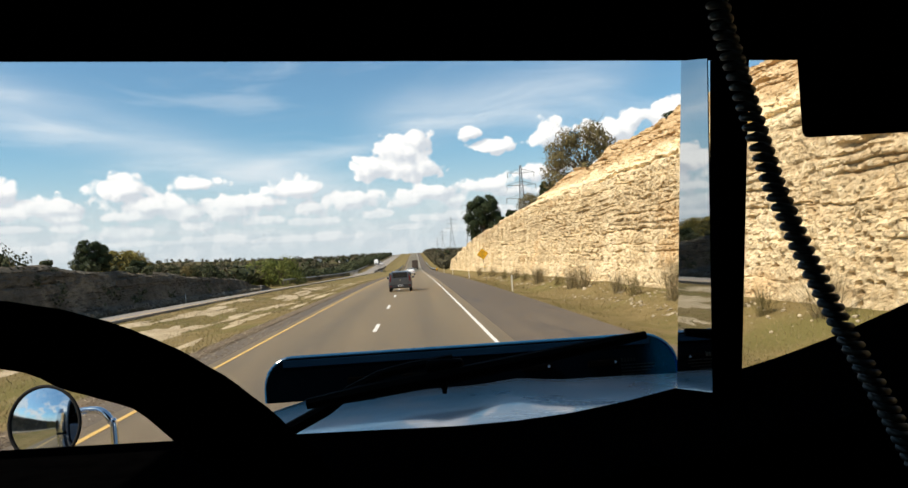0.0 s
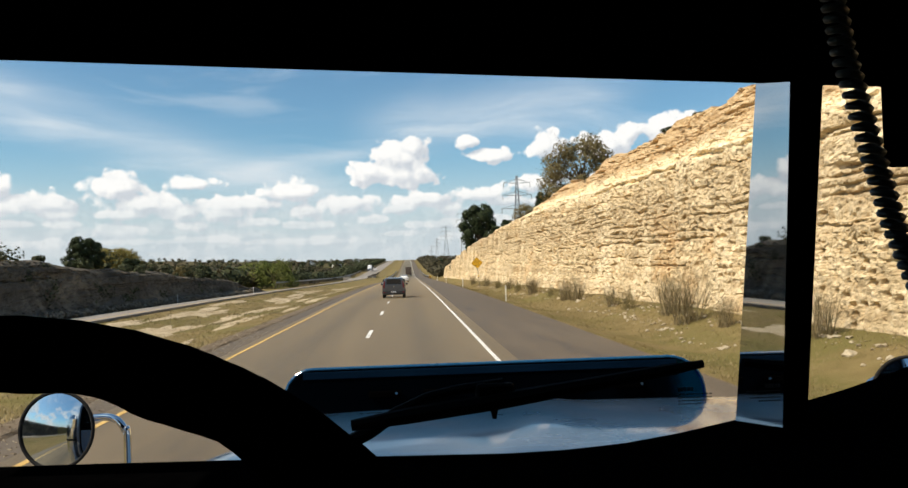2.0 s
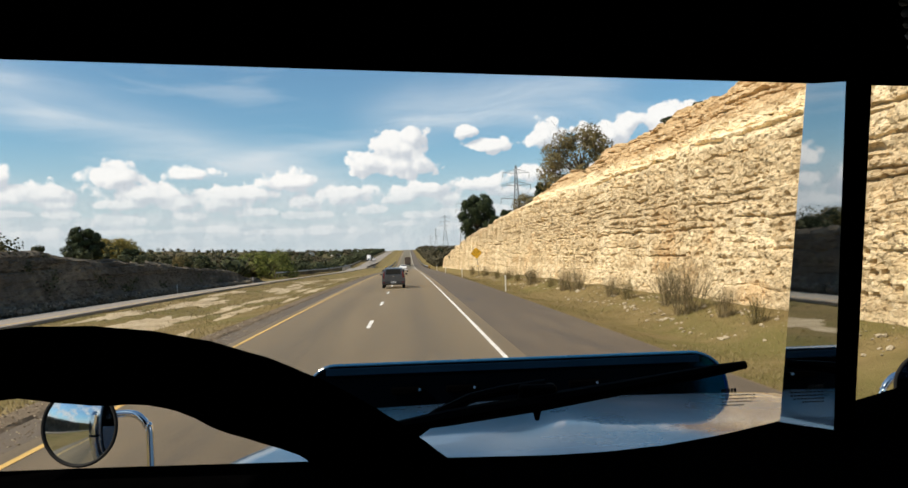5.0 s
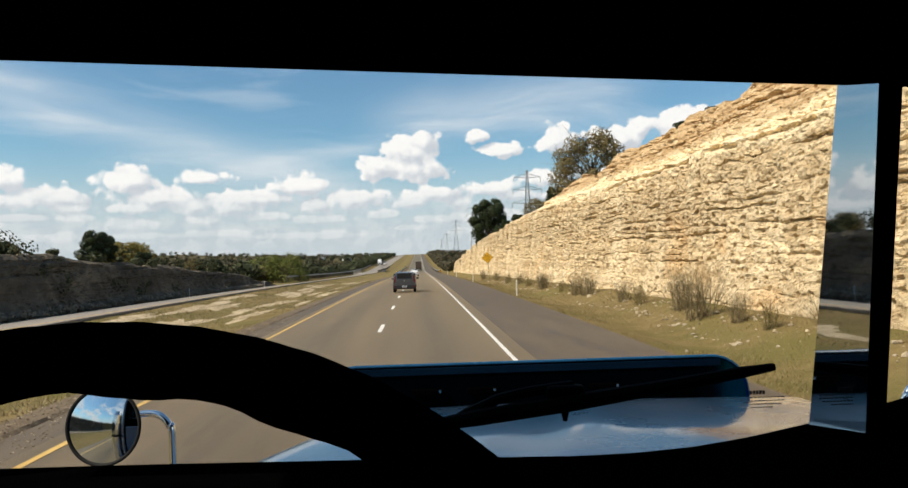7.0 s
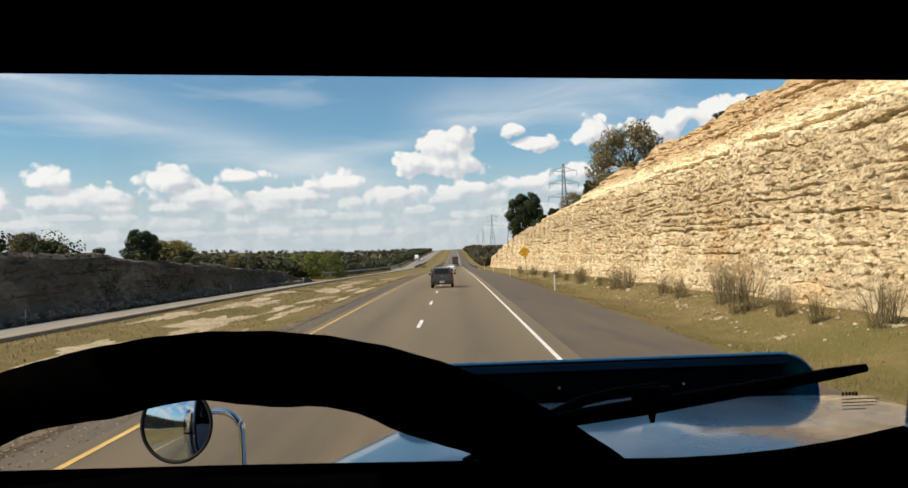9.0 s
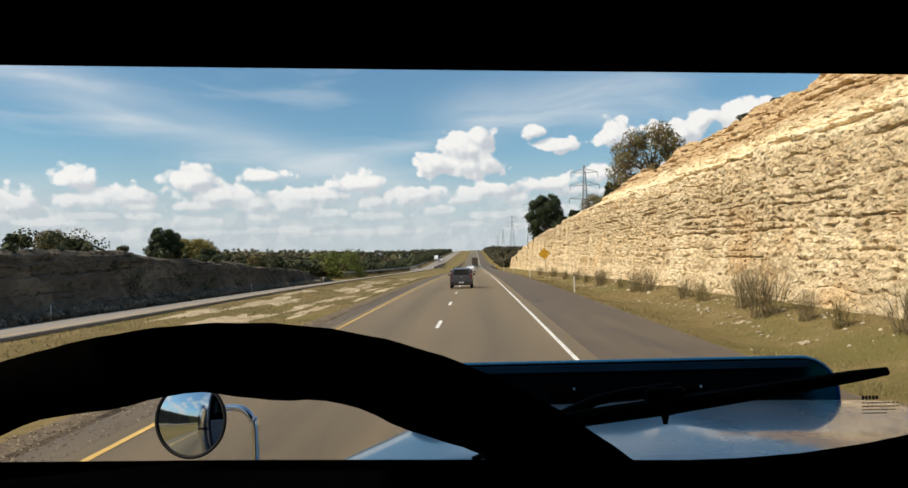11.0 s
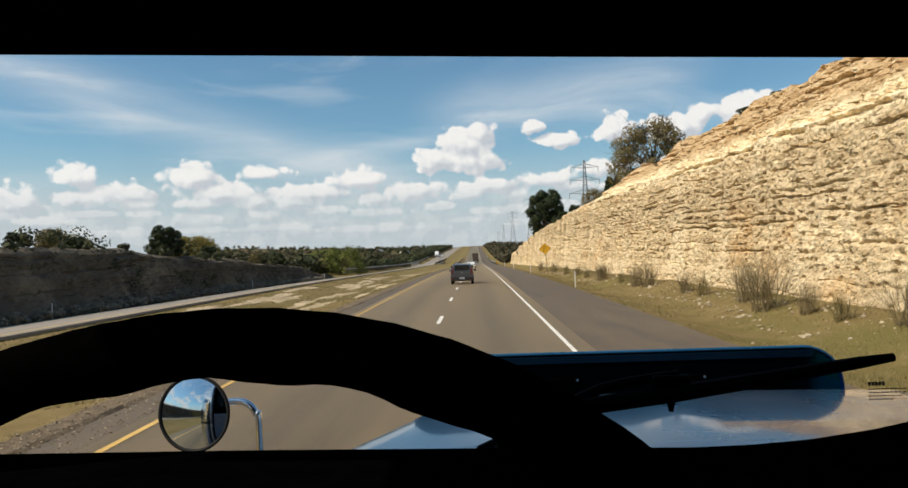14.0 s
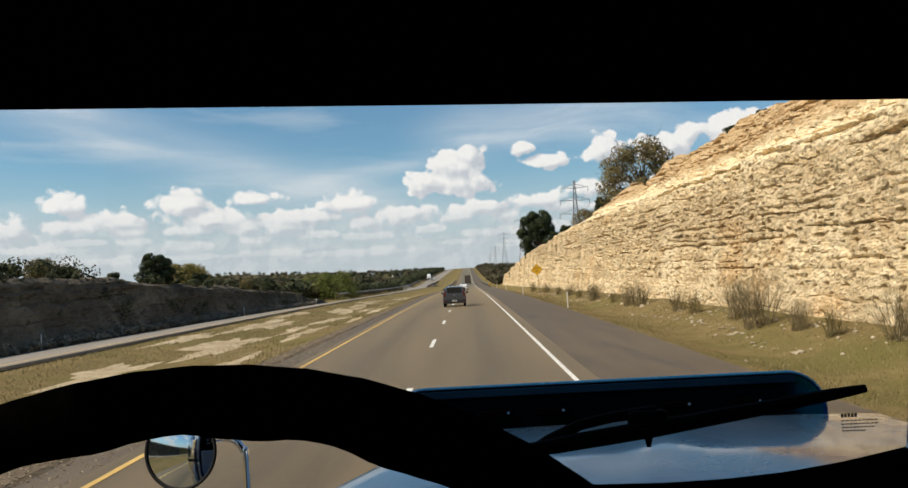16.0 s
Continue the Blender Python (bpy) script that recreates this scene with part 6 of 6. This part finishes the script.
def boxy_car(x, y):
    c = thing("car", "grey boxy hatchback with dark rear glass and red lamps", "car", (x, y, float(prof(y)) + 0.01))
    body = part("body", shell(((0.0, 0.86, 0.66, 0.42, 0.98, 1.02), (0.06, 0.90, 0.70, 0.30, 1.00, 1.55), (0.30, 0.905, 0.72, 0.26, 1.00, 1.60), (1.6, 0.905, 0.73, 0.24, 0.98, 1.62), (2.3, 0.905, 0.70, 0.24, 0.97, 1.56), (2.95, 0.905, 0.74, 0.24, 0.96, 1.06), (3.7, 0.89, 0.76, 0.26, 0.90, 0.98), (4.08, 0.80, 0.68, 0.32, 0.70, 0.80))), M_CAR_GREY, c)
    part("rear_window", prism([(-0.60, 1.10), (0.60, 1.10), (0.56, 1.48), (0.50, 1.52), (-0.50, 1.52), (-0.56, 1.48)], "y", -0.012, 0.06, 0.006), M_CAR_GLASS, body)
    part("tailgate", prism([(-0.60, 0.66), (0.60, 0.66), (0.62, 1.06), (-0.62, 1.06)], "y", -0.02, 0.05, 0.012), M_CAR_GREY, body)
    part("badge", tube([(0, -0.022, 0.93), (0, -0.03, 0.93)], 0.05, 16), M_CHROME, body)
    part("bumper", box(-0.89, 0.89, -0.10, 0.12, 0.34, 0.60, 0.04, 3), M_CAR_DARK, body)
    part("bumper_strip", box(-0.80, 0.80, -0.115, -0.09, 0.575, 0.635, 0.01), M_CAR_GREY, body)
    part("plate", box(-0.19, 0.19, -0.125, -0.105, 0.42, 0.55, 0.004), M_PLATE, body, "pale plate with a plain bar")
    part("plate_bar", box(-0.14, 0.14, -0.129, -0.1255, 0.46, 0.51), M_CAR_DARK, body)
    for s in (-1, 1):
        lamp = [(s * 0.72, 0.84), (s * 0.84, 0.80), (s * 0.82, 1.10), (s * 0.73, 1.36), (s * 0.68, 1.36)]
        part("tail_lamp", prism(lamp if s > 0 else lamp[::-1], "y", -0.018, 0.05, 0.006), M_LAMP_RED, body)
        part("reflector", box(min(s * 0.66, s * 0.82), max(s * 0.66, s * 0.82), -0.112, -0.09, 0.44, 0.51, 0.008), M_LAMP_RED, body)
        part("wing_mirror", box(min(s * 0.92, s * 1.12), max(s * 0.92, s * 1.12), 2.55, 2.68, 0.98, 1.14, 0.03, 3), M_CAR_DARK, body)
        side_ = [(0.35, 1.08), (2.75, 1.06), (2.35, 1.46), (0.45, 1.48)]
        part("side_window", prism(side_, "x", *sorted((s * 0.76, s * 0.86)), 0.01), M_CAR_GLASS, body)
        for q in (0.55, 1.35, 2.2):
            part("window_pillar", box(*sorted((s * 0.80, s * 0.872)), q - 0.035, q + 0.035, 1.07, 1.48, 0.006), M_CAR_DARK, body)
        part("roof_rail", tube([(s * 0.60, 0.35, 1.62), (s * 0.61, 0.5, 1.66), (s * 0.61, 1.9, 1.66), (s * 0.60, 2.05, 1.62)], 0.018, 6), M_CAR_DARK, body)
        part("sill", box(*sorted((s * 0.86, s * 0.915)), 0.75, 3.0, 0.22, 0.36, 0.02), M_CAR_DARK, body)
        for yy in (0.72, 3.28):
            part("wheel_arch", tube([(s * 0.90, yy + math.cos(a) * 0.37, 0.33 + math.sin(a) * 0.37) for a in np.linspace(0.1, 3.04, 10)], 0.03, 6), M_CAR_DARK, body)
            car_wheel(c, s * 0.80, yy, 0.33, 0.22)
    part("wiper", tube([(0, -0.02, 1.12), (0.28, -0.018, 1.16)], 0.012, 5), M_RUBBER, body)
    part("aerial", tube([(0, 0.3, 1.60), (0, 0.1, 1.78)], 0.006, 4), M_RUBBER, body)
    return c


boxy_car(-1.18, 58.5)


def saloon(x, y, turn, paint, label):
    c = thing("car", label, "car", (x, y, float(prof(y)) + 0.01), turn)
    body = part("body", shell(((0.0, 0.84, 0.70, 0.40, 0.80, 0.92), (0.15, 0.90, 0.74, 0.28, 0.88, 1.02), (0.75, 0.91, 0.70, 0.24, 0.90, 1.06), (1.45, 0.91, 0.60, 0.22, 0.92, 1.42), (2.5, 0.91, 0.60, 0.22, 0.92, 1.45), (3.35, 0.91, 0.72, 0.22, 0.90, 1.02), (4.2, 0.89, 0.76, 0.26, 0.80, 0.92), (4.6, 0.80, 0.66, 0.34, 0.62, 0.74))), paint, c)
    part("rear_window", sheet([[(-0.60, 0.80, 1.075), (0.60, 0.80, 1.075)], [(-0.52, 1.40, 1.405), (0.52, 1.40, 1.405)]]), M_CAR_GLASS, body)
    part("windscreen", sheet([[(-0.52, 2.58, 1.44), (0.52, 2.58, 1.44)], [(-0.62, 3.28, 1.075), (0.62, 3.28, 1.075)]]), M_CAR_GLASS, body)
    for s in (-1, 1):
        part("tail_lamp", box(*sorted((s * 0.55, s * 0.84)), -0.02, 0.05, 0.70, 0.84, 0.01), M_LAMP_RED, body)
        part("side_window", prism([(0.95, 1.0), (3.1, 1.0), (2.5, 1.36), (1.5, 1.36)], "x", *sorted((s * 0.72, s * 0.83)), 0.01), M_CAR_GLASS, body)
        for yy in (0.85, 3.70):
            car_wheel(c, s * 0.80, yy, 0.32, 0.21)
    part("plate", box(-0.2, 0.2, -0.03, 0.0, 0.52, 0.64, 0.004), M_PLATE, body)
    return c


saloon(-1.0, 150, 0, M_CAR_WHITE, "white saloon car ahead in the inner lane")
saloon(-21.5, 475, 180, M_CAR_WHITE, "white saloon car on the far carriageway")
saloon(-25.0, 520, 180, M_CAR_DARK, "dark saloon car on the far carriageway")


def big_rig(x, y, turn, paint, trailer, label, length=13.0, flat=False):
    """A tractor with a trailer; the nose points along +y before turning."""
    c = thing("truck", label, "truck", (x, y, float(prof(y)) + 0.01), turn)
    if flat:
        part("flatbed", box(-1.25, 1.25, 0, length, 1.15, 1.40, 0.03), M_CAR_DARK, c)
        part("load", box(-1.1, 1.1, 1.0, length - 2, 1.41, 1.9, 0.05), M_CAR_DARK, c)
    else:
        tr = part("trailer", box(-1.28, 1.28, 0, length, 1.1, 3.95, 0.04), trailer, c)
        for s in (-1, 1):
            part("rear_door", box(*sorted((s * 0.02, s * 1.22)), -0.03, -0.004, 1.18, 3.88, 0.01), trailer, tr)
            part("tail_lamp", box(*sorted((s * 0.9, s * 1.2)), -0.05, -0.01, 1.0, 1.09, 0.01), M_LAMP_RED, tr)
    cab = part("cab", shell(((length + 0.6, 1.15, 1.05, 0.7, 2.0, 3.5), (length + 2.2, 1.2, 1.1, 0.6, 2.0, 3.4), (length + 2.9, 1.2, 0.95, 0.6, 1.9, 2.7), (length + 3.2, 1.15, 0.95, 0.5, 1.6, 1.9), (length + 4.8, 1.05, 0.8, 0.5, 1.4, 1.65))), paint, c)
    part("windscreen", sheet([[(-0.95, length + 2.93, 2.62), (0.95, length + 2.93, 2.62)], [(-1.0, length + 3.16, 2.0), (1.0, length + 3.16, 2.0)]]), M_CAR_GLASS, cab)
    part("grille", box(-0.6, 0.6, length + 4.78, length + 4.85, 0.6, 1.45, 0.03), M_CHROME, cab)
    part("bumper", box(-1.15, 1.15, length + 4.7, length + 4.95, 0.35, 0.62, 0.05), M_CHROME, cab)
    for s in (-1, 1):
        part("headlamp", box(*sorted((s * 0.68, s * 1.0)), length + 4.70, length + 4.84, 0.85, 1.15, 0.03), M_PLATE, cab)
        for yy in (0.9, 2.2, length + 0.4, length + 3.7):
            car_wheel(c, s * 1.05, yy, 0.5, 0.34)
    return c


big_rig(-0.2, 318, 0, M_TRAILER, M_TRAILER, "dark brown box trailer truck ahead in the outer lane")
big_rig(-24.0, 470, 180, M_CAR_WHITE, M_CAR_DARK, "white semi truck with a loaded flatbed on the far carriageway", flat=True)


# ---- low white farm buildings on the far hills ----
def shed(x, y, w, d, h, turn):
    z = float(ground_z(x, y))
    b = thing("farm_building", "pale low farm building among the trees", "building", (x, y, z), turn)
    wall = part("wall", box(-w / 2, w / 2, -d / 2, d / 2, -1, h, 0.03), M_POST_WHITE, b)
    part("roof", prism([(-w / 2 - 0.3, h), (w / 2 + 0.3, h), (0, h + w * 0.16)], "y", -d / 2 - 0.3, d / 2 + 0.3), M_STEEL, b)
    part("door", box(-1.2, 1.2, -d / 2 - 0.05, -d / 2 - 0.004, 0, 2.6), M_TIMBER_POST, wall)
    for s in (-1, 1):
        part("window", box(s * w * 0.33 - 0.6, s * w * 0.33 + 0.6, -d / 2 - 0.05, -d / 2 - 0.004, 1.0, 2.2), M_CAR_GLASS, wall)


shed(-62, 640, 7, 5, 2.6, 20)
shed(-92, 700, 7, 5, 2.8, -15)
